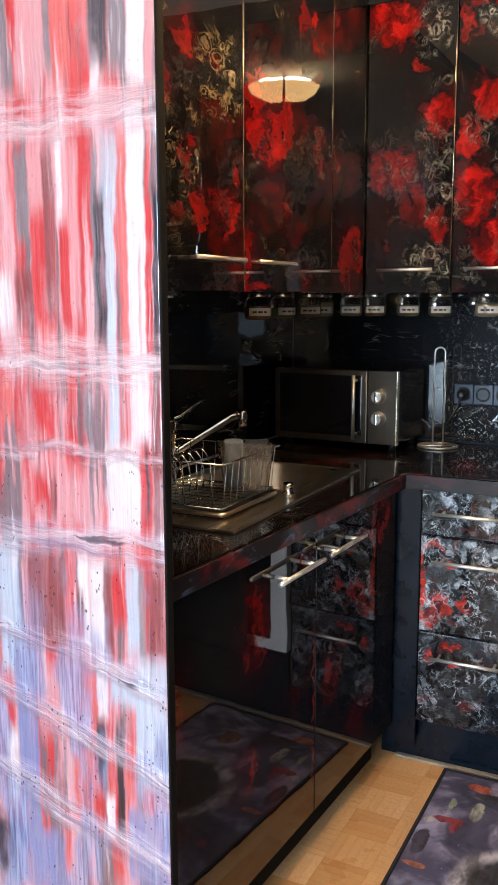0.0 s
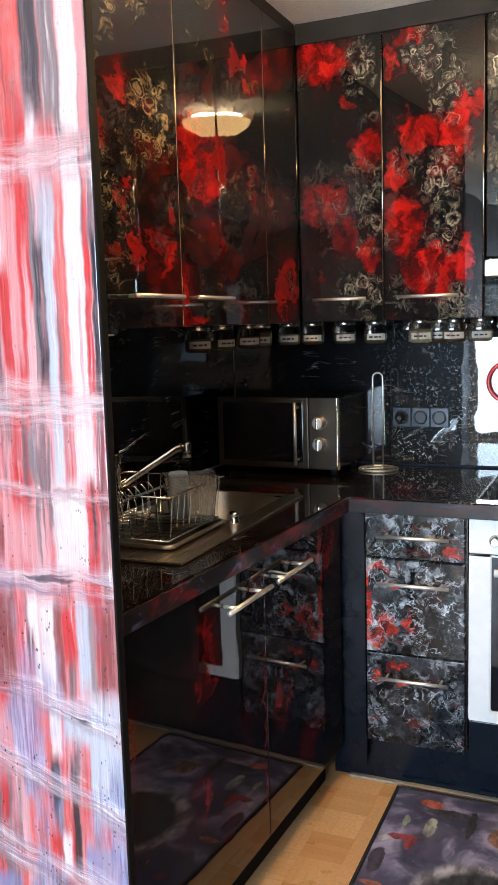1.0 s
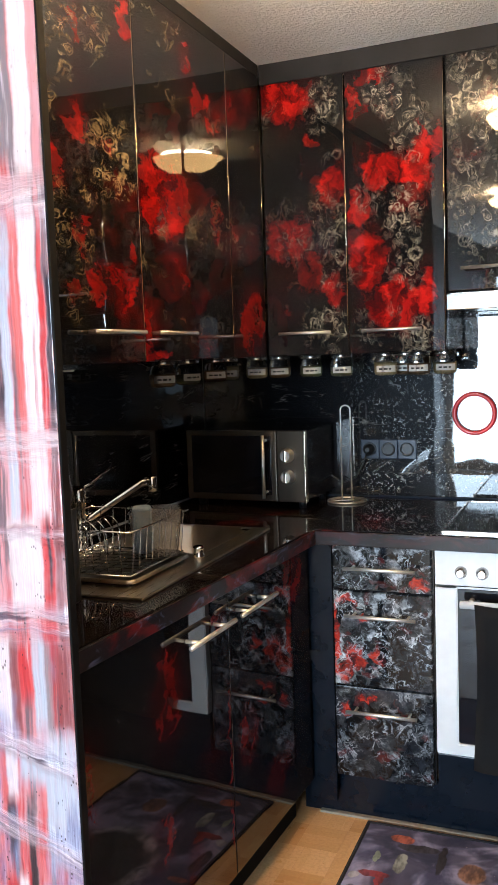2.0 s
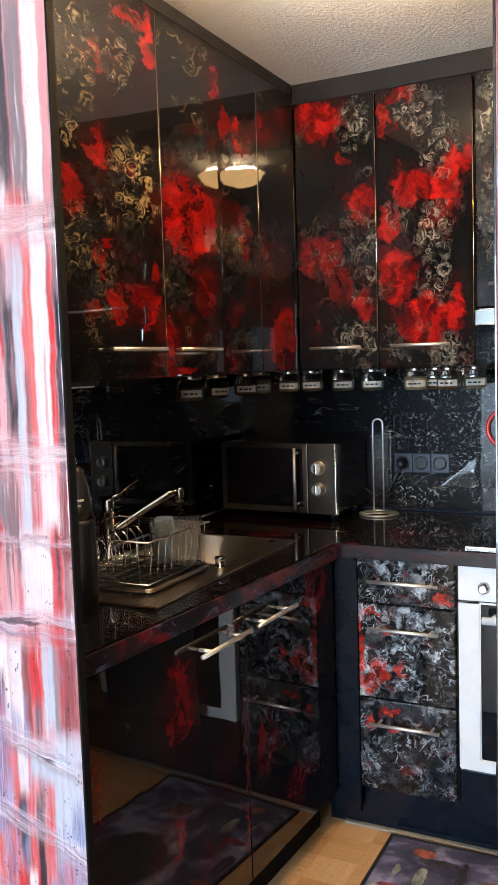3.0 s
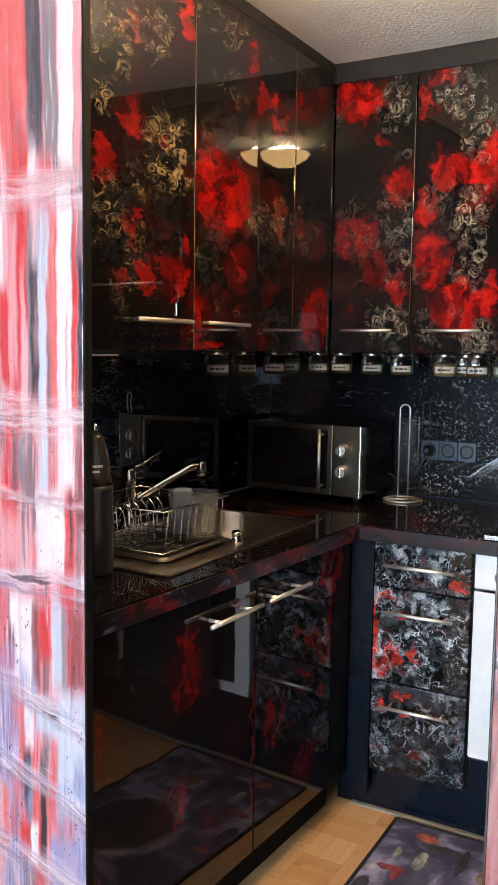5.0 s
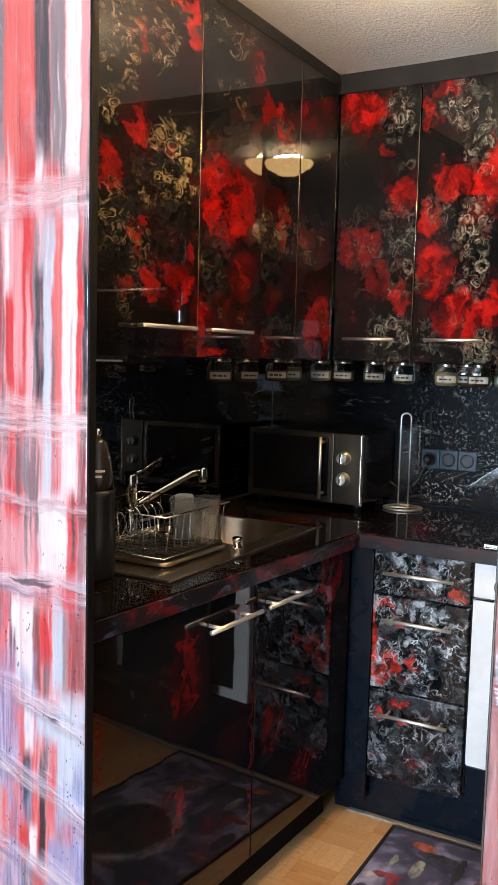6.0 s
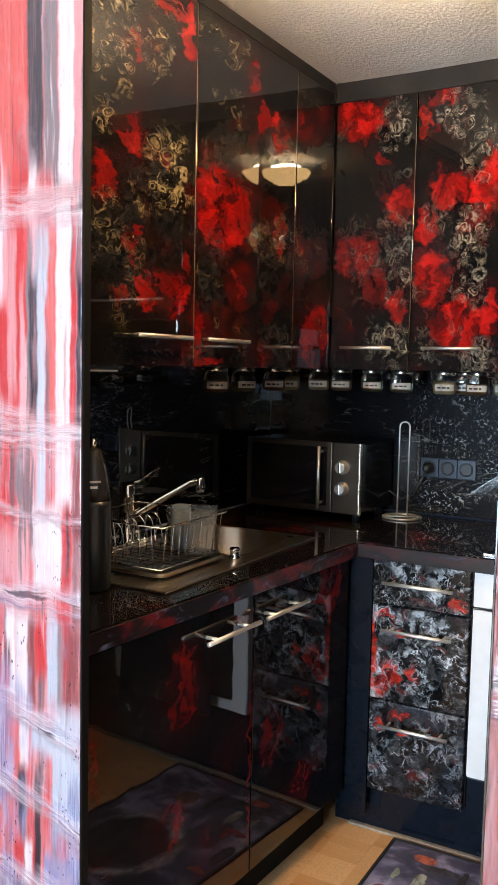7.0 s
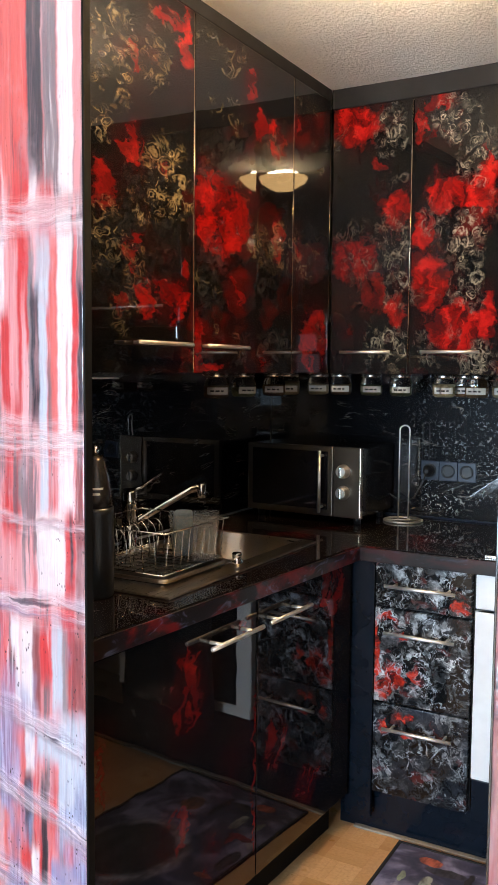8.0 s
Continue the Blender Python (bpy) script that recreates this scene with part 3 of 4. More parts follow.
M_EDGE_L, M_EDGE_B = swirl_edge("edge_swirls", 1, 0.5), swirl_edge("edge_swirls_dark", 0, 0.10)
M_PANEL = painted_panel("painted_streaks", STROKES_TOP + STROKES_MIDDLE + STROKES_LOW + STROKES_FOOT)
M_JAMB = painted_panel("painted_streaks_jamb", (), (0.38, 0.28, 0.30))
M_BLACK = plain("black_lacquer", (0.008, 0.008, 0.009), 0.18, 0.0, 60, 0.2, 0.02, 0.6)
_m = Nodes("matt_black")
M_MATT = _m.done(_m.mix(_m.noise(_m.position(), 80.0), (0.004, 0.004, 0.004), (0.008, 0.008, 0.008)), 0.7, Specular_IOR_Level=0.12)
M_PARQUET = parquet("parquet_oak")
M_CEIL = rough_ceiling("rough_plaster_ceiling")
M_RUG = rug_print("printed_mat")
M_EDGE = plain("mat_binding", (0.015, 0.015, 0.02), 0.8, 0, 200, 0.2, 0.3)
M_STEEL = steel("brushed_steel")
M_BAR = plain("satin_handle", (0.90, 0.88, 0.84), 0.46, 1.0, 300, 0.05, 0.0)
M_CHROME = steel("chrome", (0.75, 0.74, 0.72), 0.07)
M_DIMSTEEL = steel("dark_brushed_steel", (0.15, 0.125, 0.10), 0.40, 0)
M_EDGING = steel("edge_metal", (0.55, 0.46, 0.33), 0.16)
M_SINK = steel("sink_steel", (0.50, 0.45, 0.38), 0.30, 1)
M_WHITE = plain("white_enamel", (0.78, 0.79, 0.80), 0.25, 0, 30, 0.03, 0.01, 0.3)
M_WALL = plain("white_wall_paint", (0.62, 0.61, 0.58), 0.85, 0, 120, 0.06, 0.25)
M_DARKWALL = plain("dark_wall_paint", (0.026, 0.022, 0.022), 0.6, 0, 120, 0.15, 0.2)
_g = Nodes("dark_glass")
M_DARKGLASS = _g.done(_g.mix(_g.noise(_g.position(), 12.0), (0.004, 0.004, 0.006), (0.007, 0.007, 0.010)), _g.ramp01(_g.noise(_g.position(), 25.0), 0.3, 0.7, 0.03, 0.06), Specular_IOR_Level=0.32)
M_GLASS = glass("clear_glass")
M_PLASTIC = plain("black_plastic", (0.012, 0.013, 0.015), 0.35, 0, 120, 0.15, 0.05)
M_SOCKET = plain("blue_grey_plastic", (0.020, 0.032, 0.055), 0.35, 0, 120, 0.1, 0.03)
M_SEAL = plain("pale_sealing", (0.30, 0.26, 0.20), 0.6, 0, 90, 0.15, 0.1)
M_LABEL = plain("paper_label", (0.75, 0.74, 0.70), 0.7, 0, 200, 0.05, 0.05)
M_INK = plain("label_ink", (0.03, 0.03, 0.03), 0.7, 0, 200, 0.05, 0.0)

# ---- mesh helpers ----


def box(x0, x1, y0, y1, z0, z1, bevel=0.0, seg=2):
    bm = bmesh.new()
    bmesh.ops.create_cube(bm, size=1.0, matrix=Matrix.Translation(((x0 + x1) / 2, (y0 + y1) / 2, (z0 + z1) / 2)) @ Matrix.Diagonal((x1 - x0, y1 - y0, z1 - z0, 1)))
    if bevel:
        bmesh.ops.bevel(bm, geom=bm.edges[:], offset=bevel, segments=seg, affect="EDGES", profile=0.6)
    return bm


def join(*bms):
    out = bmesh.new()
    for b in bms:
        me = bpy.data.meshes.new("tmp")
        b.to_mesh(me)
        out.from_mesh(me)
        bpy.data.meshes.remove(me)
        b.free()
    return out


def rod(points, radius, sides=10, closed=False):
    """A round bar along a line of points."""
    bm = bmesh.new()
    pts = [Vector(p) for p in points]
    rings = []
    k = len(pts)
    up = None
    for i, p in enumerate(pts):
        if closed:
            d = pts[(i + 1) % k] - pts[i - 1]
        else:
            d = pts[min(i + 1, k - 1)] - pts[max(i - 1, 0)]
        d.normalize()
        if up is None:
            up = d.orthogonal().normalized()
        up = (up - d * up.dot(d)).normalized()
        side = d.cross(up)
        rings.append([bm.verts.new(p + radius * (math.cos(a) * up + math.sin(a) * side)) for a in (2 * math.pi * j / sides for j in range(sides))])
    for i in range(k if closed else k - 1):
        a, b = rings[i], rings[(i + 1) % k]
        for j in range(sides):
            bm.faces.new((a[j], a[(j + 1) % sides], b[(j + 1) % sides], b[j]))
    if not closed:
        bm.faces.new(rings[0][::-1])
        bm.faces.new(rings[-1])
    for f in bm.faces:
        f.smooth = True
    bmesh.ops.recalc_face_normals(bm, faces=bm.faces[:])
    return bm


def lathe(profile, centre, axis="z", sides=24):
    """A turned body: profile rows of (radius, height) from base to top."""
    bm = bmesh.new()
    rings = []
    for r, h in profile:
        rings.append([bm.verts.new((r * math.cos(a), r * math.sin(a), h)) for a in (2 * math.pi * j / sides for j in range(sides))])
    for a, b in zip(rings, rings[1:]):
        for j in range(sides):
            bm.faces.new((a[j], a[(j + 1) % sides], b[(j + 1) % sides], b[j]))
    bm.faces.new(rings[0][::-1])
    bm.faces.new(rings[-1])
    for f in bm.faces:
        f.smooth = len(f.verts) == 4
    bmesh.ops.recalc_face_normals(bm, faces=bm.faces[:])
    turn = {"z": Matrix(), "y": Matrix.Rotation(radians(90), 4, "X"), "x": Matrix.Rotation(radians(90), 4, "Y")}[axis]
    bmesh.ops.transform(bm, matrix=Matrix.Translation(centre) @ turn, verts=bm.verts[:])
    return bm


def arc(centre, radius, a0, a1, n, ua, va):
    """Points on an arc in the plane of the vectors ua and va, degrees."""
    c, ua, va = Vector(centre), Vector(ua), Vector(va)
    return [c + radius * (math.cos(radians(a0 + (a1 - a0) * i / n)) * ua + math.sin(radians(a0 + (a1 - a0) * i / n)) * va) for i in range(n + 1)]


def cells(xs, ys, z0, z1, filled, bevel=0.0):
    """A slab from grid cells; filled(i, j) says which cells are there."""
    bm = bmesh.new()
    vs = {}

    def vert(i, j):
        if (i, j) not in vs:
            vs[i, j] = bm.verts.new((xs[i], ys[j], z1))
        return vs[i, j]

    fs = [bm.faces.new((vert(i, j), vert(i + 1, j), vert(i + 1, j + 1), vert(i, j + 1)))
          for i in range(len(xs) - 1) for j in range(len(ys) - 1) if filled(i, j)]
    got = bmesh.ops.extrude_face_region(bm, geom=fs)
    bmesh.ops.translate(bm, verts=[g for g in got["geom"] if isinstance(g, bmesh.types.BMVert)], vec=(0, 0, z0 - z1))
    bmesh.ops.recalc_face_normals(bm, faces=bm.faces[:])
    if bevel:
        sharp = [e for e in bm.edges if len(e.link_faces) == 2 and e.calc_face_angle(0) > 1.0]
        bmesh.ops.bevel(bm, geom=sharp, offset=bevel, segments=3, affect="EDGES")
    return bm


def mesh_of(name, bm, material):
    me = bpy.data.meshes.new(name)
    bm.to_mesh(me)
    bm.free()
    me.materials.append(material)
    return me


def solid(name, bm, material, label, category, kind="", group=""):
    """One top-level mesh."""
    return tagged(new(name, mesh_of(name, bm, material)), label, category, group, kind)


def thing(name, at, label, category, group=""):
    """An Empty at a thing's base that carries its parts."""
    ob = new(name)
    ob.location = at
    ob.empty_display_size = 0.05
    return tagged(ob, label, category, group)


def part(name, bm, material, parent, label=""):
    """A mesh, given in world places, under a thing or a part."""
    ob = new(name, mesh_of(name, bm, material))
    ob.parent = parent
    if parent.type == "EMPTY":
        ob.matrix_parent_inverse = Matrix.Translation(parent.location).inverted()
    if label:
        ob["label"] = label
    return ob


def bar_handle(parent, a, b, out, material=None, r=0.0050, posts=0.12, label="satin steel bar handle"):
    """A bar handle from a to b, standing off along the vector out from the front behind it."""
    a, b, out = Vector(a), Vector(b), Vector(out)
    h = part("handle", rod([a, a.lerp(b, 0.5), b], r, 12), material or M_BAR, parent, label)
    for f in (posts, 1 - posts):
        p = a.lerp(b, f)
        part("post", rod([p, p - out], r * 0.8, 8), material or M_BAR, h)
    return h


# ---- setting ----
WT = 0.12
solid("wall_back", box(LEFT_X - WT, RIGHT_X + WT, BACK_Y, BACK_Y + WT, -0.05, CEIL), M_WALL, "plain white kitchen wall behind the cabinets", "wall", "structure")
solid("wall_left", box(LEFT_X - WT, LEFT_X, PANEL_Y + 0.023, BACK_Y, -0.05, CEIL), M_WALL, "plain white wall behind the sink run", "wall", "structure")
solid("wall_right", box(RIGHT_X, RIGHT_X + WT, PANEL_Y + 0.12, BACK_Y, -0.05, CEIL), M_DARKWALL, "dark painted kitchen wall", "wall", "structure")
# living room round the camera
solid("wall_room_left", box(ROOM_X0 - WT, ROOM_X0, ROOM_Y0 - WT, PANEL_Y, -0.05, CEIL), M_DARKWALL, "dark painted living room wall", "wall", "structure")
solid("wall_room_right", box(ROOM_X1, ROOM_X1 + WT, ROOM_Y0 - WT, PANEL_Y + 0.12, -0.05, CEIL), M_WALL, "plain white living room wall", "wall", "structure")
solid("wall_room_window", join(box(ROOM_X0, WIN_X0, ROOM_Y0 - WT, ROOM_Y0, -0.05, CEIL), box(WIN_X1, W2_X0, ROOM_Y0 - WT, ROOM_Y0, -0.05, CEIL), box(W2_X1, ROOM_X1, ROOM_Y0 - WT, ROOM_Y0, -0.05, CEIL),
                               box(WIN_X0, WIN_X1, ROOM_Y0 - WT, ROOM_Y0, -0.05, WIN_Z0), box(WIN_X0, WIN_X1, ROOM_Y0 - WT, ROOM_Y0, WIN_Z1, CEIL),
                               box(W2_X0, W2_X1, ROOM_Y0 - WT, ROOM_Y0, -0.05, W2_Z0), box(W2_X0, W2_X1, ROOM_Y0 - WT, ROOM_Y0, W2_Z1, CEIL)),
      M_WALL, "plain white living room wall with two window openings", "wall", "structure")
solid("ceiling", box(ROOM_X0 - WT, ROOM_X1 + WT, ROOM_Y0 - WT, BACK_Y + WT, CEIL, CEIL + 0.1), M_CEIL, "rough white plastered ceiling", "ceiling", "structure")
floor = solid("floor", box(ROOM_X0 - WT, ROOM_X1 + WT, ROOM_Y0 - WT, BACK_Y + WT, -0.12, -0.006), M_PARQUET, "light oak mosaic parquet floor", "floor", "structure")

# painted screen beside the opening, with its black edge, and the jamb across from it
screen = thing("painted_screen", (SCREEN_X - 0.3, PANEL_Y + 0.01, 0), "tall end panel painted in glossy red, white, grey streaks", "panel")
part("panel", box(ROOM_X0, SCREEN_X - 0.004, PANEL_Y, PANEL_Y + 0.018, 0, CEIL, 0.0015), M_PANEL, screen)
part("backing", box(ROOM_X0, SCREEN_X - 0.0045, PANEL_Y + 0.0185, PANEL_Y + 0.021, 0, CEIL), M_MATT, screen, "matt black backing board")
part("edge_strip", box(SCREEN_X - 0.004, SCREEN_X, PANEL_Y + 0.001, PANEL_Y + 0.021, 0, CEIL, 0.001), M_MATT, screen, "black edge strip")
jamb = thing("painted_jamb", (JAMB_X + 0.3, PANEL_Y + 0.05, 0), "wall end beside the opening, painted in glossy red and grey streaks", "panel")
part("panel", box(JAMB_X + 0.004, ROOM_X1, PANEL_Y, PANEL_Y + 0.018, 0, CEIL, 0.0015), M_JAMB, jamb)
part("edge_strip", box(JAMB_X, JAMB_X + 0.004, PANEL_Y + 0.001, PANEL_Y + 0.12, 0, CEIL, 0.001), M_BLACK, jamb, "black edge strip")
part("core", box(JAMB_X + 0.004, ROOM_X1, PANEL_Y + 0.0185, PANEL_Y + 0.12, 0, CEIL), M_DARKWALL, jamb)

# splashbacks
solid("splashback_back", box(-1.49, RIGHT_X - 0.002, BACK_Y - 0.008, BACK_Y - 0.001, 0.905, 1.60), M_SPLASH_B, "black resin splashback with pale flecks", "splashback", "structure")
solid("splashback_left", box(LEFT_X + 0.001, LEFT_X + 0.008, PANEL_Y + 0.03, BACK_Y - 0.01, 0.905, 1.43), M_SPLASH_L, "glossy black resin splashback with faint streaks", "splashback", "structure")

# ---- upper cabinets ----
UL, UB, UZ0 = -1.10, 2.745, 1.41
UTL, UTB = 2.288, 2.262


def upper_left(y0, y1, h0, h1, seed):
    art = resin("resin_art_left", 1, 2, inside(LEFT_BLOBS, y0, y1), inside(LEFT_LACE, y0, y1), 20.0, 1.0, (0.36, 0.285, 0.165), seed=seed, drawn=1.7)
    c = thing("wall_cabinet", ((UL - 0.17), (y0 + y1) / 2, UZ0), "wall cabinet with glossy black and red resin-art door, pale rings", "cabinet", "wall cabinets")
    part("body", box(LEFT_X + 0.009, UL - 0.02, y0, y1, UZ0 + 0.004, UTL, 0.001), M_BLACK, c)
    d = part("door", box(UL - 0.019, UL, y0 + 0.0015, y1 - 0.0015, UZ0, UTL, 0.003), art, c)
    part("edge_band", rod([(UL - 0.001, y1 - 0.002, UZ0 + 0.003), (UL - 0.001, y1 - 0.002, UTL - 0.003)], 0.0019, 8), M_EDGING, d, "thin bright metal edge band")
    if h1:
        bar_handle(d, (UL + 0.032, h0, 1.479), (UL + 0.032, h1, 1.479), (0.032, 0, 0))
    return c


upper_left(1.343, 1.93, 1.655, 1.875, 0.0)
upper_left(1.93, 2.475, 1.945, 2.155, 1.0)
upper_left(2.475, UB - 0.003, 0, 0, 2.0)


TURN = -0.044               # past its first unit the far run stands a little out of square too


def turned(x):
    return TURN * max(0.0, x + 0.826)


def turn(bm):
    for v in bm.verts:
        v.co.y += turned(v.co.x)
    return bm


def upper_back(x0, x1, z0, h0, h1, hz, seed):
    art = resin("resin_art_back", 0, 2, inside(BACK_BLOBS, x0 - 0.002, x1), inside(BACK_LACE, x0 - 0.002, x1), 18.0, 0.85, (0.36, 0.32, 0.25), seed=seed, coat_ior=1.52)
    c = thing("wall_cabinet", ((x0 + x1) / 2, UB + 0.17, z0), "wall cabinet with glossy black and red resin-art door, pale rings", "cabinet", "wall cabinets")
    part("body", turn(box(x0, x1, UB + 0.02, BACK_Y - 0.022, z0 + 0.004, UTB, 0.001)), M_BLACK, c)
    d = part("door", turn(box(x0 + 0.0015, x1 - 0.0015, UB, UB + 0.019, z0, UTB, 0.003)), art, c)
    part("edge_band", turn(rod([(x1 - 0.002, UB + 0.001, z0 + 0.003), (x1 - 0.002, UB + 0.001, UTB - 0.003)], 0.0019, 8)), M_EDGING, d, "thin bright metal edge band")
    bar_handle(d, (h0, UB - 0.035 + turned(h0), hz), (h1, UB - 0.035 + turned(h1), hz), (0, -0.035, 0))
    return c


upper_back(UL + 0.004, -0.824, UZ0, -1.045, -0.873, 1.48, 3.5)
upper_back(-0.824, -0.520, UZ0, -0.772, -0.588, 1.48, 4.5)
upper_back(-0.516, 0.084, 1.585, -0.47, 0.04, 1.648, 5.5)
upper_back(0.088, 0.45, UZ0, 0.12, 0.36, 1.48, 6.5)
solid("fascia_back", turn(join(box(UL + 0.001, -0.826, UB + 0.001, UB + 0.018, UTB + 0.002, CEIL - 0.001), box(-0.826, RIGHT_X - 0.002, UB + 0.001, UB + 0.018, UTB + 0.002, CEIL - 0.001))), M_FASCIA, "black fascia above the wall cabinets", "trim", "structure")
solid("fascia_left", box(UL - 0.018, UL - 0.001, PANEL_Y + 0.023, UB, UTL + 0.002, CEIL - 0.001, 0.001), M_FASCIA, "black fascia above the wall cabinets", "trim", "structure")

# ---- worktop ----
CX, CY = -0.869, 2.48
SX0, SX1, SY0, SY1 = -1.40, -0.995, 1.67, 2.452     # sink outline
BX0, BX1, BY0, BY1 = -1.36, -1.05, 2.09, 2.44        # bowl
xs = [LEFT_X + 0.009, BX0 - 0.01, BX1 + 0.01, CX, RIGHT_X - 0.003]
ys = [PANEL_Y + 0.0225, BY0 - 0.01, BY1 + 0.01, CY, BACK_Y - 0.009]
top = cells(xs, ys, 0.858, 0.90, lambda i, j: (i < 3 or j == 3) and not (i == 1 and j == 1), 0.006)
for v in top.verts:                      # the front edge follows the skewed sink run
    if v.co.y < CY and v.co.x > SX1:
        v.co.x += 0.079 * (v.co.y - CY)
worktop = thing("worktop", (-1.15, 2.5, 0.858), "L-shaped worktop coated in glossy black and dark red resin", "worktop")
part("slab", top, M_TOP, worktop)
lip = box(CX + 0.0005, CX + 0.006, PANEL_Y + 0.0225, CY - 0.007, 0.857, 0.8975, 0.002)
for v in lip.verts:
    v.co.x += 0.079 * (v.co.y - CY)
part("front_edge", lip, M_EDGE_L, worktop, "front edge with red resin swirls and painted violet-blue highlights")
part("front_edge", box(CX + 0.002, RIGHT_X - 0.004, CY - 0.006, CY - 0.0005, 0.857, 0.8975, 0.002), M_EDGE_B, worktop, "dark red front edge")

# ---- base units ----
FX, FY = -0.892, 2.50     # front planes of the two runs


SKEW = 0.056               # the sink run stands a little out of square


def skew(bm):
    for v in bm.verts:
        v.co.x += SKEW * (v.co.y - 2.5)
    return bm


def base_left(y0, y1, h0, h1, art):
    c = thing("base_cabinet", (FX - 0.28, (y0 + y1) / 2, 0), "base cabinet with mirror-gloss black resin front and red pools", "cabinet", "base cabinets")
    part("body", skew(box(LEFT_X + 0.08, FX - 0.02, y0, y1, 0.130, 0.66, 0.001)), M_BLACK, c)
    d = part("door", skew(box(FX - 0.019, FX, y0 + 0.0015, y1 - 0.0015, 0.128, 0.855, 0.002)), art, c)
    sx = [FX + 0.036 + SKEW * (h - 2.5) for h in (h0, h1)]
    bar_handle(d, (sx[0], h0, 0.793), (sx[1], h1, 0.793), (0.036, 0, 0), None, 0.0058, 0.2)
    part("plinth", skew(box(FX - 0.075, FX - 0.06, y0, y1, 0.001, 0.129)), M_MATT, c)
    return c


base_left(PANEL_Y + 0.0235, 1.953, 1.704, 1.921, M_BASE[0])
base_left(1.953, FY - 0.02, 1.957, 2.167, M_BASE[1])
solid("corner_filler", box(FX - 0.018, -0.826, FY, FY + 0.018, 0.06, 0.858, 0.001), M_FILLER, "dark blue-black filler panel in the corner", "trim", "structure")

drawers = thing("drawer_unit", (-0.678, FY + 0.28, 0), "narrow unit of three drawers with pale flaked resin fronts", "cabinet")
part("body", box(-0.826, -0.528, FY + 0.021, BACK_Y - 0.009, 0.148, 0.858, 0.001), M_BLACK, drawers)
for di, (z0, z1, hz) in enumerate(((0.722, 0.855, 0.793), (0.432, 0.716, 0.652), (0.148, 0.426, 0.363))):
    f = part("drawer_front", box(-0.822, -0.533, FY, FY + 0.019, z0, z1, 0.002), M_DRAWER[di], drawers)
    bar_handle(f, (-0.781, FY - 0.038, hz), (-0.572, FY - 0.038, hz), (0, -0.038, 0), None, 0.0050)
solid("plinth_back", box(FX - 0.05, RIGHT_X - 0.003, FY + 0.045, FY + 0.06, 0.001, 0.147), M_FILLER, "black plinth under the drawers and the oven", "plinth", "structure")

# ---- oven ----
OX0, OX1 = -0.520, 0.078
oven = thing("oven", ((OX0 + OX1) / 2, FY + 0.28, 0.10), "white built-in oven with a dark glass door", "oven")
part("body", box(OX0 + 0.004, OX1 - 0.004, FY + 0.02, BACK_Y - 0.03, 0.25, 0.857), M_BLACK, oven)
part("control_panel", box(OX0, OX1, FY - 0.012, FY + 0.019, 0.757, 0.855, 0.003), M_WHITE, oven)
odoor = part("door", cells([OX0, OX0 + 0.062, OX1 - 0.062, OX1], [0.262, 0.297, 0.752, 0.7525], 0, 0.03, lambda i, j: not (i == 1 and j == 1), 0.003), M_WHITE, oven)
odoor.data.transform(Matrix(((1, 0, 0, 0), (0, 0, -1, FY + 0.018), (0, 1, 0, 0), (0, 0, 0, 1))))
part("window", box(OX0 + 0.061, OX1 - 0.061, FY - 0.004, FY + 0.012, 0.296, 0.753), M_DARKGLASS, odoor, "dark oven glass")
bar_handle(odoor, (OX0 + 0.075, FY - 0.05, 0.715), (OX1 - 0.075, FY - 0.05, 0.715), (0, -0.05, 0), M_WHITE, 0.011, 0.06, "white bar handle")
for kx in (-0.447, -0.389, -0.30, -0.14, -0.06, 0.01):
    part("knob", lathe([(0.017, 0), (0.017, 0.006), (0.014, 0.008), (0.013, 0.022), (0.010, 0.024)], (kx, FY - 0.011, 0.797), "y", 20), M_STEEL, oven, "round steel knob")
part("bottom_panel", box(OX0, OX1, FY, FY + 0.019, 0.10, 0.256, 0.002), M_FILLER, oven, "black panel under the oven door")

# unseen cloth, added so the base doors mirror dark past the oven's left edge
M_ADDED_CLOTH = plain("added_black_cloth", (0.010, 0.010, 0.012), 0.95, 0.0, 420, 0.3, 0.5)
towel = bmesh.new()
cols, rows_ = 15, 14
grid = [[None] * (rows_ + 1) for _ in range(cols + 1)]
for i in range(cols + 1):
    for j in range(rows_ + 1):
        a, b = i / cols, j / rows_
        fold = 0.006 * math.sin(a * 19.0) * (0.2 + b)
        grid[i][j] = towel.verts.new((-0.405 + 0.405 * a + 0.006 * math.sin(b * 4 + a * 3), FY - 0.064 - 0.002 * b - abs(fold), 0.722 - 0.47 * b - 0.006 * math.sin(a * 7)))
for i in range(cols):
    for j in range(rows_):
        f = towel.faces.new((grid[i][j], grid[i + 1][j], grid[i + 1][j + 1], grid[i][j + 1]))
        f.smooth = True
bmesh.ops.solidify(towel, geom=towel.faces[:], thickness=-0.003)
solid("reflection_blocker_cloth", towel, M_ADDED_CLOTH, "black cloth added over the oven handle to cut the oven's reflection", "towel")

# ---- hob ----
hob = thing("hob", (-0.22, 2.76, 0.90), "black glass hob with a steel frame", "hob")
part("glass", box(-0.495, 0.055, 2.515, 3.005, 0.9005, 0.9055, 0.002), M_DARKGLASS, hob)
part("frame", cells([-0.503, -0.496, 0.056, 0.063], [2.505, 2.514, 3.006, 3.015], 0.9003, 0.9075, lambda i, j: not (i == 1 and j == 1), 0.001), M_STEEL, hob, "thin steel frame")

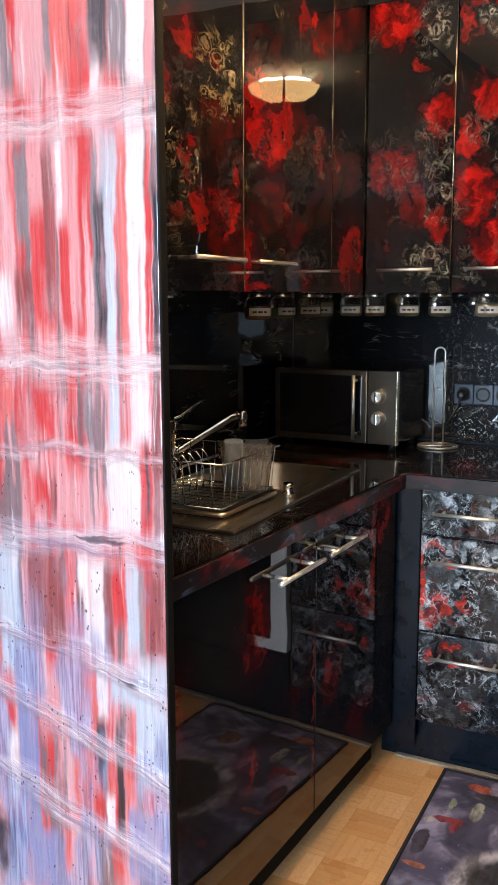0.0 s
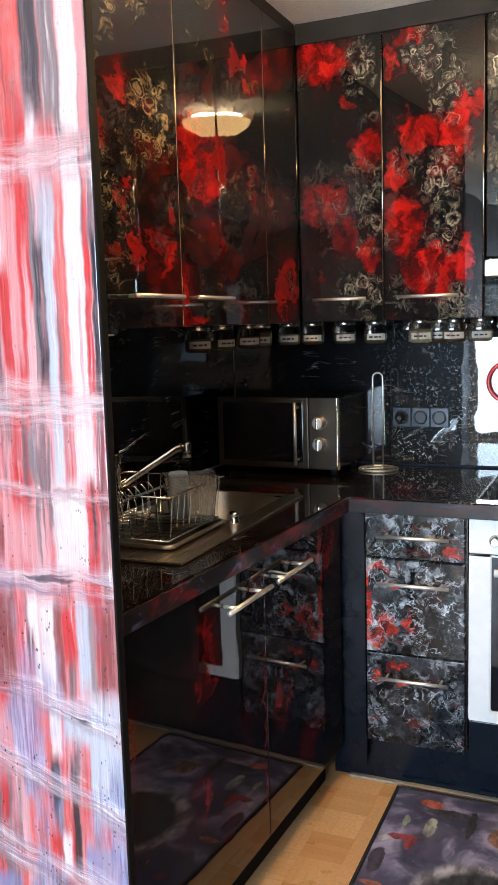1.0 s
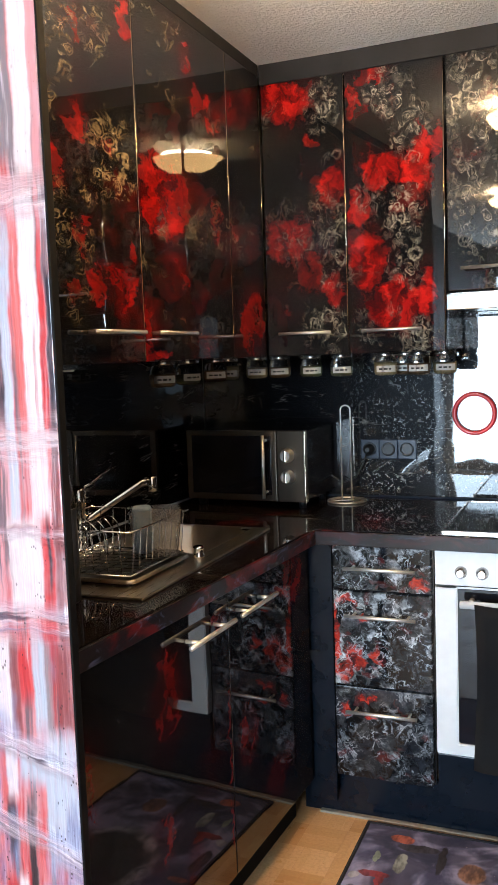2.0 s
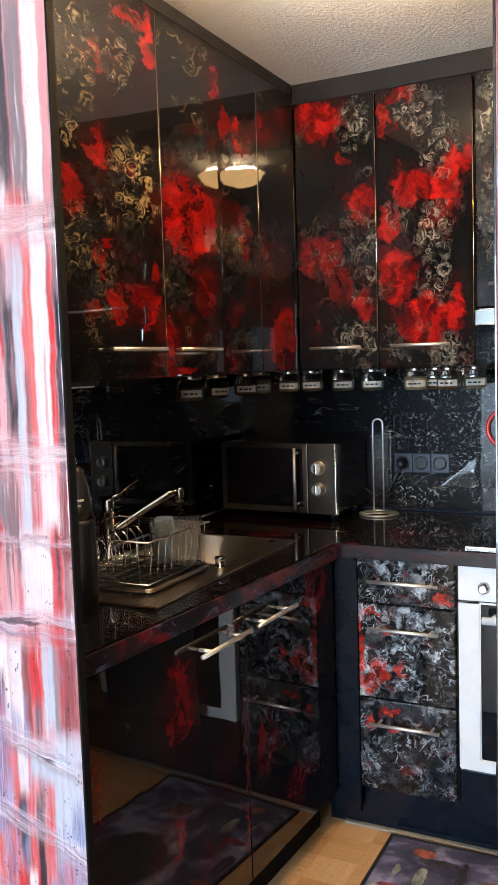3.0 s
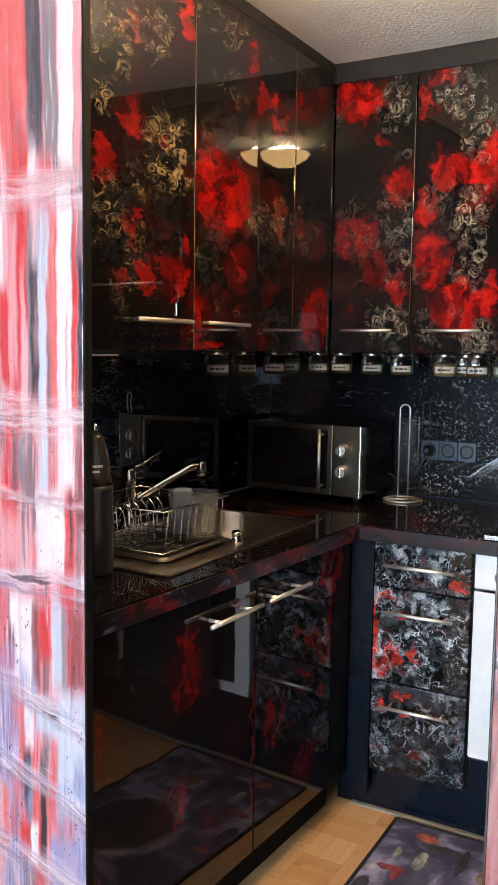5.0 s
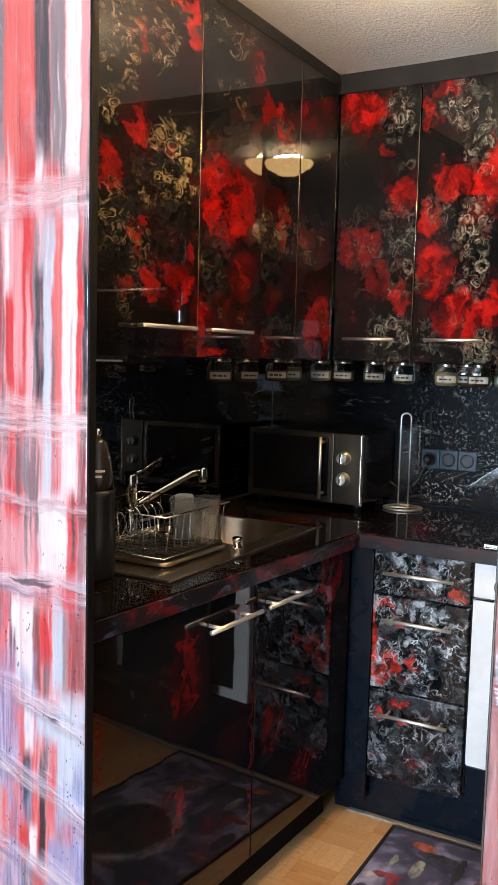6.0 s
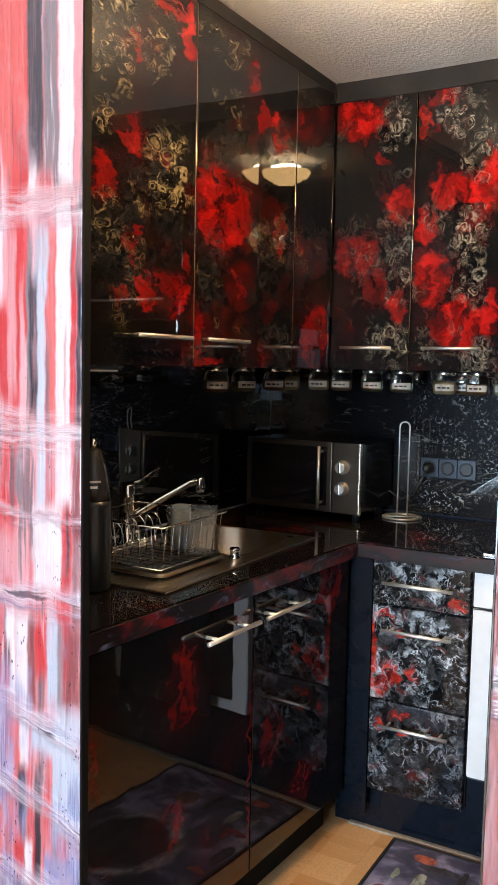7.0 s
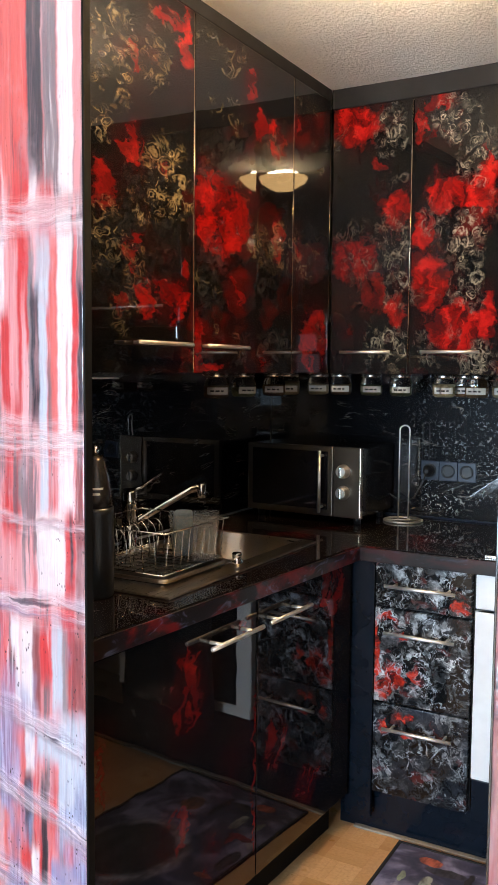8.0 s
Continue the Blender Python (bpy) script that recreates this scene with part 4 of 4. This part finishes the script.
# ---- cooker hood ----
hood = thing("cooker_hood", (-0.22, 2.8, 1.53), "slim built-in cooker hood with a polished steel front", "hood")
part("body", turn(box(-0.512, 0.08, UB + 0.02, BACK_Y - 0.03, 1.535, 1.582, 0.002)), M_STEEL, hood)
part("front_strip", turn(box(-0.516, 0.084, UB - 0.02, UB + 0.019, 1.529, 1.576, 0.003)), M_CHROME, hood, "polished steel front strip")

# ---- ceiling lamps ----
M_SHADE = Nodes("lit_glass_shade")
_p = M_SHADE.position()
M_SHADE = M_SHADE.done(M_SHADE.mix(M_SHADE.noise(_p, 18.0, 2.0), (0.85, 0.68, 0.42), (0.95, 0.80, 0.55)), 0.3, Emission_Color=(1.0, 0.60, 0.24, 1.0), Emission_Strength=95.0)


# extra emitter hidden above each shade, added to brighten the ceiling
_b = Nodes("added_glow_for_ceiling")
M_CEIL_GLOW = _b.done((0.9, 0.88, 0.82), 0.4, Emission_Color=(1.0, 0.84, 0.64, 1.0), Emission_Strength=700.0)


def bowl_lamp(x, y):
    lamp = thing("ceiling_lamp", (x, y, CEIL - 0.12), "lit warm glass bowl lamp on the ceiling", "lamp", "ceiling lamps")
    part("shade", lathe([(0.018, -0.108), (0.05, -0.103), (0.078, -0.090), (0.096, -0.072), (0.105, -0.055), (0.109, -0.052), (0.105, -0.048)], (x, y, CEIL), "z", 32), M_SHADE, lamp)
    part("ceiling_glow", rod([(x + 0.062 * math.cos(a), y + 0.062 * math.sin(a), CEIL - 0.034) for a in (2 * math.pi * i / 24 for i in range(24))], 0.008, 8, True), M_CEIL_GLOW, lamp, "added glowing ring, hidden above the shade, that brightens the ceiling")
    part("base_plate", lathe([(0.03, -0.047), (0.03, -0.008), (0.06, -0.004), (0.06, -0.001)], (x, y, CEIL), "z", 24), M_BAR, lamp, "round metal base plate")
    return lamp


bowl_lamp(-0.47, 1.87)
bowl_lamp(-0.86, -0.05)

# ---- rug ----
rug = thing("rug", (-0.475, 2.0, 0), "printed grey-violet mat with red and pale leaf shapes", "rug")
part("mat", box(-0.725, -0.225, 1.46, 2.502, 0.0005, 0.007, 0.002), M_RUG, rug)
part("binding", cells([-0.735, -0.726, -0.224, -0.215], [1.45, 1.459, 2.503, 2.512], 0.0004, 0.009, lambda i, j: not (i == 1 and j == 1), 0.001), M_EDGE, rug, "dark stitched binding")

# ---- microwave ----
MW = Matrix.Translation((-1.212, 2.787, 0.90)) @ Matrix.Rotation(radians(-2.5), 4, "Z")


def mw_part(name, bm, mat, parent, label=""):
    bmesh.ops.transform(bm, matrix=MW, verts=bm.verts[:])
    return part(name, bm, mat, parent, label)


M_CASING = plain("black_casing", (0.004, 0.0045, 0.006), 0.14, 0.0, 60, 0.2, 0.01)
micro = thing("microwave", MW.translation[:], "black and steel microwave oven with two round knobs", "microwave")
mw_part("body", box(-0.219, 0.219, 0.02, 0.28, 0.026, 0.262, 0.006), M_CASING, micro)
mw_part("control_panel", box(0.121, 0.220, 0.0, 0.019, 0.025, 0.263, 0.003), M_DIMSTEEL, micro, "brushed steel control panel")
mw_part("corner_trim", box(0.2175, 0.2215, -0.001, 0.022, 0.024, 0.264, 0.001), M_EDGING, micro, "bright steel corner trim")
mdoor = mw_part("door", box(-0.220, 0.118, 0.0, 0.019, 0.025, 0.263, 0.003), M_DIMSTEEL, micro, "steel-framed door")
mw_part("window", box(-0.198, 0.100, -0.003, 0.002, 0.047, 0.246, 0.002), M_DARKGLASS, mdoor, "dark glass")
h = part("handle", rod([MW @ Vector((0.083, -0.03, 0.04)), MW @ Vector((0.083, -0.03, 0.25))], 0.006, 12), M_BAR, mdoor, "vertical satin bar handle")
for zz in (0.058, 0.232):
    part("post", rod([MW @ Vector((0.083, -0.03, zz)), MW @ Vector((0.083, -0.002, zz))], 0.005, 8), M_BAR, h)
for zz in (0.182, 0.110):
    k = lathe([(0.024, 0.0), (0.024, 0.008), (0.020, 0.010), (0.019, 0.024), (0.016, 0.027)], (0, 0, 0), "y", 24)
    bmesh.ops.transform(k, matrix=Matrix.Translation((0.160, 0.0, zz)), verts=k.verts[:])
    kn = mw_part("knob", k, M_BAR, micro, "round chrome knob")
    mw_part("grip", box(0.156, 0.164, -0.034, -0.0265, zz - 0.018, zz + 0.018, 0.002), M_STEEL, kn)
for sx in (-0.19, 0.19):
    for sy in (0.05, 0.24):
        mw_part("foot", lathe([(0.012, 0.0005), (0.014, 0.027)], (sx, sy, 0), "z", 12), M_PLASTIC, micro)

# ---- sink, tap and dish rack ----
sink = thing("sink", (-1.2, 2.08, 0.9), "inset steel sink with a drainer and one bowl", "sink")
part("rim", cells([SX0, BX0, BX1, SX1], [SY0, BY0, BY1, SY1], 0.9005, 0.906, lambda i, j: not (i == 1 and j == 1), 0.002), M_SINK, sink)
bowl = bmesh.new()
loops = []
for inset, z in ((0.0, 0.904), (0.003, 0.89), (0.012, 0.77), (0.035, 0.752)):
    loops.append([bowl.verts.new(p) for p in ((BX0 + inset, BY0 + inset, z), (BX1 - inset, BY0 + inset, z), (BX1 - inset, BY1 - inset, z), (BX0 + inset, BY1 - inset, z))])
for a, b in zip(loops, loops[1:]):
    for j in range(4):
        bowl.faces.new((a[j], b[j], b[(j + 1) % 4], a[(j + 1) % 4]))
bowl.faces.new(loops[-1])
bmesh.ops.bevel(bowl, geom=[e for e in bowl.edges if not e.is_boundary and abs(e.verts[0].co.z - e.verts[1].co.z) > 0.01], offset=0.03, segments=4, affect="EDGES")
for f in bowl.faces:
    f.smooth = True
part("bowl", bowl, M_SINK, sink)
for i in range(7):
    gx = SX0 + 0.06 + i * 0.045
    part("drainer_rib", rod([(gx, SY0 + 0.07, 0.9050), (gx, BY0 - 0.03, 0.9050)], 0.0025, 6), M_SINK, sink)
part("plug_knob", lathe([(0.016, 0), (0.017, 0.004), (0.012, 0.008), (0.013, 0.022), (0.015, 0.026), (0.012, 0.03)], (-1.043, 2.055, 0.906), "z", 20), M_CHROME, sink, "small chrome waste knob")

tap = thing("kitchen_tap", (-1.395, 2.05, 0.906), "chrome mixer tap with a long slanting spout", "tap")
TB = Vector((-1.395, 2.05, 0.906))
part("body", lathe([(0.028, 0), (0.028, 0.006), (0.022, 0.012), (0.021, 0.12), (0.023, 0.125), (0.023, 0.165), (0.018, 0.175)], TB, "z", 24), M_CHROME, tap)
tip = Vector((-1.25, 2.19, 1.08))
spout = part("spout", rod([TB + Vector((0.0, 0, 0.075)), TB + Vector((0.02, 0.02, 0.088)), TB.lerp(tip, 0.5) + Vector((0, 0, 0.043)), tip + Vector((-0.02, -0.02, -0.004)), tip], 0.0125, 14), M_CHROME, tap)
part("nozzle", lathe([(0.013, -0.032), (0.015, -0.03), (0.015, 0.008), (0.011, 0.012)], tip + Vector((0.004, 0.004, 0.002)), "z", 18), M_CHROME, spout)
part("lever", rod([TB + Vector((0, 0, 0.17)), TB + Vector((0.02, 0.03, 0.178)), TB + Vector((0.055, 0.075, 0.215))], 0.005, 10), M_CHROME, tap)

rack = thing("dish_rack", (-1.19, 1.885, 0.906), "chromed wire dish rack on a steel tray", "dish rack")
RX0, RX1, RY0, RY1 = -1.345, -1.06, 1.745, 2.035
part("tray", box(RX0 + 0.004, RX1 - 0.004, RY0 + 0.004, RY1 - 0.004, 0.9085, 0.912, 0.001), M_PLASTIC, rack, "shallow black drip tray")
part("tray_rim", rod([(RX0, RY0 + 0.02, 0.917), (RX0 + 0.006, RY0 + 0.006, 0.917), (RX0 + 0.02, RY0, 0.917), (RX1 - 0.02, RY0, 0.917), (RX1 - 0.006, RY0 + 0.006, 0.917), (RX1, RY0 + 0.02, 0.917),
                      (RX1, RY1 - 0.02, 0.917), (RX1 - 0.006, RY1 - 0.006, 0.917), (RX1 - 0.02, RY1, 0.917), (RX0 + 0.02, RY1, 0.917), (RX0 + 0.006, RY1 - 0.006, 0.917), (RX0, RY1 - 0.02, 0.917)], 0.0055, 8, True), M_SINK, rack, "rolled steel tray rim")
for zz, g in ((0.928, 0.012), (1.032, 0.0)):
    part("rim_wire", rod([(RX0 + g, RY0 + g, zz), (RX1 - g, RY0 + g, zz), (RX1 - g, RY1 - g, zz), (RX0 + g, RY1 - g, zz)], 0.0022, 8, True), M_CHROME, rack)
for i in range(9):
    yy = RY0 + 0.02 + i * (RY1 - RY0 - 0.04) / 8
    part("wire", rod([(RX1 - 0.002, yy, 1.031), (RX1 - 0.012, yy, 0.928), (RX0 + 0.012, yy, 0.926), (RX0 + 0.002, yy, 1.031)], 0.0015, 6), M_CHROME, rack)
for i in range(7):
    xx = RX0 + 0.03 + i * 0.037
    part("wire", rod([(xx, RY0, 1.03), (xx, RY0 + 0.012, 0.928), (xx, RY1 - 0.012, 0.927), (xx, RY1, 1.03)], 0.0015, 6), M_CHROME, rack)
for i in range(6):
    yy = RY0 + 0.03 + i * 0.033
    part("plate_bow", rod(arc((RX0 + 0.075, yy + 0.02, 0.928), 0.055, 0, 180, 10, (0.75, 0.35, 0), (0.2, 0.25, 1.7)), 0.0016, 6), M_CHROME, rack)

M_FROST = glass("frosted_plastic", (0.90, 0.89, 0.85), 0.14)
M_NECK = plain("smoky_plastic", (0.030, 0.029, 0.030), 0.22, 0, 120, 0.15, 0.05)
M_CLOTH = plain("blue_cloth", (0.16, 0.22, 0.29), 0.85, 0, 160, 0.2, 0.4)
tub = thing("plastic_tub", (-1.10, 1.945, 0.93), "frosted plastic tub standing in the dish rack", "container")
TC = Matrix.Translation((-1.112, 1.952, 0.932)) @ Matrix.Rotation(radians(-58), 4, "Z")
tubm = bmesh.new()
rows = [[tubm.verts.new(TC @ Vector((sx * (0.032 + z * 0.09 - inn), sy * (0.052 + z * 0.12 - inn), z))) for sx, sy in ((-1, -1), (1, -1), (1, 1), (-1, 1))] for z, inn in ((0.0, 0), (0.118, 0), (0.118, 0.002), (0.003, 0.002))]
for a, b in zip(rows, rows[1:]):
    for j in range(4):
        tubm.faces.new((a[j], a[(j + 1) % 4], b[(j + 1) % 4], b[j]))
tubm.faces.new(rows[0][::-1])
tubm.faces.new(rows[-1])
bmesh.ops.recalc_face_normals(tubm, faces=tubm.faces[:])
part("tub_wall", tubm, M_FROST, tub)
fold = box(-0.02, 0.022, -0.052, -0.006, 0.01, 0.124, 0.008, 3)
bmesh.ops.subdivide_edges(fold, edges=fold.edges[:], cuts=2)
for v in fold.verts:
    v.co += Vector((noise.noise(v.co * 40) * 0.004, noise.noise(v.co * 37 + Vector((3, 1, 2))) * 0.004, noise.noise(v.co * 30) * 0.004))
bmesh.ops.transform(fold, matrix=TC, verts=fold.verts[:])
solid("folded_cloth", fold, M_CLOTH, "folded grey-blue cloth in the plastic tub", "cloth")

BOT = Vector((-1.165, 1.62, 0.9005))
bottle = thing("soap_bottle", BOT[:], "tall black washing-up bottle with a chrome cap on the worktop", "bottle")
part("bottle_body", lathe([(0.038, 0.0), (0.042, 0.005), (0.0425, 0.10), (0.041, 0.19), (0.0425, 0.205)], BOT, "z", 32), M_PLASTIC, bottle)
part("neck", lathe([(0.040, 0.206), (0.038, 0.235), (0.032, 0.275), (0.022, 0.312), (0.016, 0.322)], BOT, "z", 32), M_NECK, bottle, "smoky grey translucent upper part")
part("cap", lathe([(0.008, 0.3225), (0.009, 0.335), (0.006, 0.345)], BOT, "z", 16), M_CHROME, bottle, "small chrome cap")
lettering = bmesh.new()
for row, (a0, a1) in enumerate(((-64, -20), (-58, -30))):
    arcs = [radians(d) for d in range(a0, a1, 6)]
    zz = BOT.z + 0.248 - row * 0.012
    rr = 0.0372 + row * 0.0012
    low = [lettering.verts.new((BOT.x + rr * math.cos(t), BOT.y + rr * math.sin(t), zz)) for t in arcs]
    high = [lettering.verts.new((BOT.x + rr * math.cos(t), BOT.y + rr * math.sin(t), zz + 0.005)) for t in arcs]
    for k in range(len(arcs) - 1):
        lettering.faces.new((low[k], low[k + 1], high[k + 1], high[k]))
part("lettering", lettering, M_LABEL, bottle, "small pale bars of print")
spray = thing("hand_spray", (-1.30, 1.86, 0.906), "chrome hand spray in its holder on the sink", "tap")
part("stem", rod([(-1.30, 1.855, 0.906), (-1.302, 1.85, 0.98), (-1.31, 1.84, 1.05), (-1.316, 1.832, 1.085)], 0.009, 12), M_CHROME, spray)
part("spray_head", lathe([(0.012, -0.028), (0.015, -0.02), (0.015, 0.012), (0.010, 0.02)], (-1.322, 1.826, 1.093), "x", 16), M_CHROME, spray)

# ---- towel stand, sockets and wall things ----
stand = thing("towel_stand", (-0.905, 2.965, 0.90), "chrome wire kitchen roll stand, empty, on the worktop", "stand")
SX = Vector((0.9, 0.43, 0)).normalized()
foot = Vector((-0.905, 2.965, 0.905))
part("base_ring", rod([Vector((foot.x + 0.066 * math.cos(a), foot.y + 0.066 * math.sin(a), 0.9045)) for a in (2 * math.pi * i / 40 for i in range(40))], 0.0032, 8, True), M_BAR, stand)
part("base_ring", rod([Vector((foot.x + 0.055 * math.cos(a), foot.y + 0.055 * math.sin(a), 0.9045)) for a in (2 * math.pi * i / 40 for i in range(40))], 0.0026, 8, True), M_BAR, stand)
part("cross_bar", rod([foot - SX * 0.066, foot, foot + SX * 0.066], 0.003, 8), M_BAR, stand)
part("loop", rod([foot - SX * 0.017, foot - SX * 0.017 + Vector((0, 0, 0.31))] + arc(foot + Vector((0, 0, 0.312)), 0.017, 180, 0, 10, SX, (0, 0, 1)) + [foot + SX * 0.017 + Vector((0, 0, 0.31)), foot + SX * 0.017], 0.0028, 10), M_BAR, stand)

sockets = thing("socket_strip", (-0.78, BACK_Y - 0.009, 1.07), "three dark blue-grey wall sockets in one frame", "socket")
for i in range(3):
    cx = -0.848 + i * 0.066
    plate = part("socket_plate", box(cx - 0.0325, cx + 0.0325, BACK_Y - 0.019, BACK_Y - 0.0085, 1.037, 1.106, 0.003), M_SOCKET, sockets)
    part("socket_well", lathe([(0.023, 0.0), (0.024, 0.003), (0.019, 0.003), (0.018, 0.001)], (cx, BACK_Y - 0.019, 1.0715), "y", 24), M_PLASTIC, plate)
plug = thing("power_plug", (-0.85, BACK_Y - 0.03, 1.07), "black plug with a cable to the microwave", "plug")
part("plug_body", lathe([(0.018, 0.0), (0.018, 0.02), (0.010, 0.032), (0.007, 0.036)], (-0.848, BACK_Y - 0.0225, 1.0715), "y", 16), M_PLASTIC, plug)
part("cable", rod([(-0.848, BACK_Y - 0.055, 1.07), (-0.86, BACK_Y - 0.06, 1.03), (-0.89, BACK_Y - 0.06, 0.975), (-0.94, BACK_Y - 0.05, 0.955), (-0.99, BACK_Y - 0.05, 0.985), (-1.02, BACK_Y - 0.05, 1.03)], 0.003, 8), M_PLASTIC, plug)
M_RED = plain("red_enamel", (0.62, 0.02, 0.02), 0.3, 0, 40, 0.1, 0.02, 0.4)
ring = solid("ring_trivet", rod(arc((-0.486, BACK_Y - 0.018, 1.195), 0.066, 0, 342, 36, (1, 0, 0), (0, 0, 1)), 0.0075, 10, True), M_RED, "red ring-shaped trivet hung on the splashback", "trivet")
solid("splash_seal", rod([(-1.48, BACK_Y - 0.012, 0.903), (RIGHT_X - 0.01, BACK_Y - 0.012, 0.903)], 0.004, 8), M_SOCKET, "grey sealing strip where worktop meets splashback", "trim", "structure")
solid("floor_seal", box(FX + 0.002, RIGHT_X - 0.01, FY + 0.026, FY + 0.044, 0.0005, 0.008, 0.002), M_SEAL, "pale sealing strip along the plinth", "trim", "structure")
light_bar = thing("under_cabinet_light", (-1.2, 1.62, 1.40), "slim steel under-cabinet light bar, switched off", "lamp")
part("housing", box(-1.16, -1.13, 1.50, 1.68, 1.3995, 1.4135, 0.003), M_STEEL, light_bar)
part("diffuser", box(-1.156, -1.134, 1.51, 1.67, 1.396, 1.3993, 0.001), M_LABEL, light_bar)

# ---- spice jars under the wall cabinets ----
SPICES = [plain("herb_green", (0.10, 0.11, 0.05), 0.9, 0, 300, 0.4, 0.6), plain("herb_brown", (0.16, 0.09, 0.04), 0.9, 0, 300, 0.4, 0.6), plain("herb_pale", (0.35, 0.29, 0.17), 0.9, 0, 300, 0.3, 0.6)]


def spice_jar(x, y, face, spice, fill):
    """A jar hung by its lid; face: degrees to which the label turns from the room's own -y."""
    top = 1.4125
    j = thing("spice_jar", (x, y, top - 0.074), "small glass spice jar with steel lid and white label", "jar", "spice jars")
    part("glass", lathe([(0.027, 0.0), (0.034, 0.004), (0.0365, 0.012), (0.0365, 0.044), (0.031, 0.055), (0.030, 0.06)], (x, y, top - 0.074), "z", 24), M_GLASS, j)
    part("spice", lathe([(0.025, 0.0), (0.0325, 0.004), (0.0342, 0.012), (0.0342, fill), (0.02, fill + 0.002)], (x, y, top - 0.0725), "z", 18), SPICES[spice], j)
    part("lid", lathe([(0.033, 0.0), (0.034, 0.002), (0.034, 0.013), (0.032, 0.0145)], (x, y, top - 0.0145), "z", 24), M_STEEL, j, "round steel lid")
    lab = bmesh.new()
    a = [radians(-90 + face + d) for d in range(-52, 53, 8)]
    lo = [lab.verts.new((x + 0.0371 * math.cos(t), y + 0.0371 * math.sin(t), top - 0.063)) for t in a]
    hi = [lab.verts.new((x + 0.0371 * math.cos(t), y + 0.0371 * math.sin(t), top - 0.043)) for t in a]
    for k in range(len(a) - 1):
        lab.faces.new((lo[k], lo[k + 1], hi[k + 1], hi[k]))
    bmesh.ops.solidify(lab, geom=lab.faces[:], thickness=-0.0005)
    lb = part("label", lab, M_LABEL, j, "white paper label")
    ink = bmesh.new()
    b = [radians(-90 + face + d) for d in range(-36, 30, 6)]
    lo = [ink.verts.new((x + 0.0378 * math.cos(t), y + 0.0378 * math.sin(t), top - 0.056)) for t in b]
    hi = [ink.verts.new((x + 0.0378 * math.cos(t), y + 0.0378 * math.sin(t), top - 0.051)) for t in b]
    for k in range(0, len(b) - 1):
        if k % 4 != 3:
            ink.faces.new((lo[k], lo[k + 1], hi[k + 1], hi[k]))
    bmesh.ops.solidify(ink, geom=ink.faces[:], thickness=-0.0003)
    part("writing", ink, M_INK, lb)
    return j


for x, y, face, sp, fill in ((-1.20, 2.20, 40, 1, 0.03), (-1.20, 2.355, 60, 0, 0.025), (-1.20, 2.55, 30, 1, 0.03), (-1.215, 2.685, 25, 2, 0.038), (-1.16, 2.80, 20, 2, 0.03), (-1.085, 2.82, 18, 1, 0.03),
                             (-0.975, 2.82, 24, 0, 0.03), (-0.872, 2.82, 20, 0, 0.024), (-0.722, 2.80, 16, 2, 0.035), (-0.672, 2.865, 10, 1, 0.03), (-0.617, 2.80, 8, 1, 0.03), (-0.543, 2.84, 14, 2, 0.03)):
    spice_jar(x, y, face, sp, fill)

# ---- parquet: squares of five fingers, laid in turn along and across ----
FINGER, GAP = 0.0242, 0.00015
finger = bmesh.new()
for x0, x1, z in ((0, FINGER * 5 - GAP, -0.006), (0.0002, FINGER * 5 - GAP - 0.0002, 0.0)):
    for px, py in ((x0, (0 if z else 0.0002)), (x1, (0 if z else 0.0002)), (x1, FINGER - GAP - (0 if z else 0.0002)), (x0, FINGER - GAP - (0 if z else 0.0002))):
        finger.verts.new((px, py, z))
finger.verts.ensure_lookup_table()
fv = finger.verts
finger.faces.new((fv[4], fv[5], fv[6], fv[7]))
for j in range(4):
    finger.faces.new((fv[j], fv[(j + 1) % 4], fv[4 + (j + 1) % 4], fv[4 + j]))
finger_mesh = mesh_of("parquet_finger", finger, M_PARQUET)
SQ = FINGER * 5
rest_v, rest_f = [], []
base_v = [v.co.copy() for v in finger_mesh.vertices]
base_f = [tuple(f.vertices) for f in finger_mesh.polygons]
for i in range(18):
    for j in range(11):
        x, y = -1.02 + i * SQ, 1.36 + j * SQ
        near = i < 6
        for k in range(5):
            if (i + j) % 2:
                m = Matrix.Translation((x, y + k * FINGER, 0))
            else:
                m = Matrix.Translation((x + k * FINGER + FINGER - GAP, y, 0)) @ Matrix.Rotation(radians(90), 4, "Z")
            if near and j < 10:
                ob = new("parquet_finger", finger_mesh)
                ob.parent = floor
                ob.matrix_basis = m
            else:
                o = len(rest_v)
                rest_v.extend([tuple(m @ v) for v in base_v])
                rest_f.extend([tuple(o + q for q in f) for f in base_f])
rest = bpy.data.meshes.new("parquet_field")
rest.from_pydata(rest_v, [], rest_f)
rest.materials.append(M_PARQUET)
rest_ob = tagged(new("parquet_field", rest), kind="stuff")
rest_ob.parent = floor
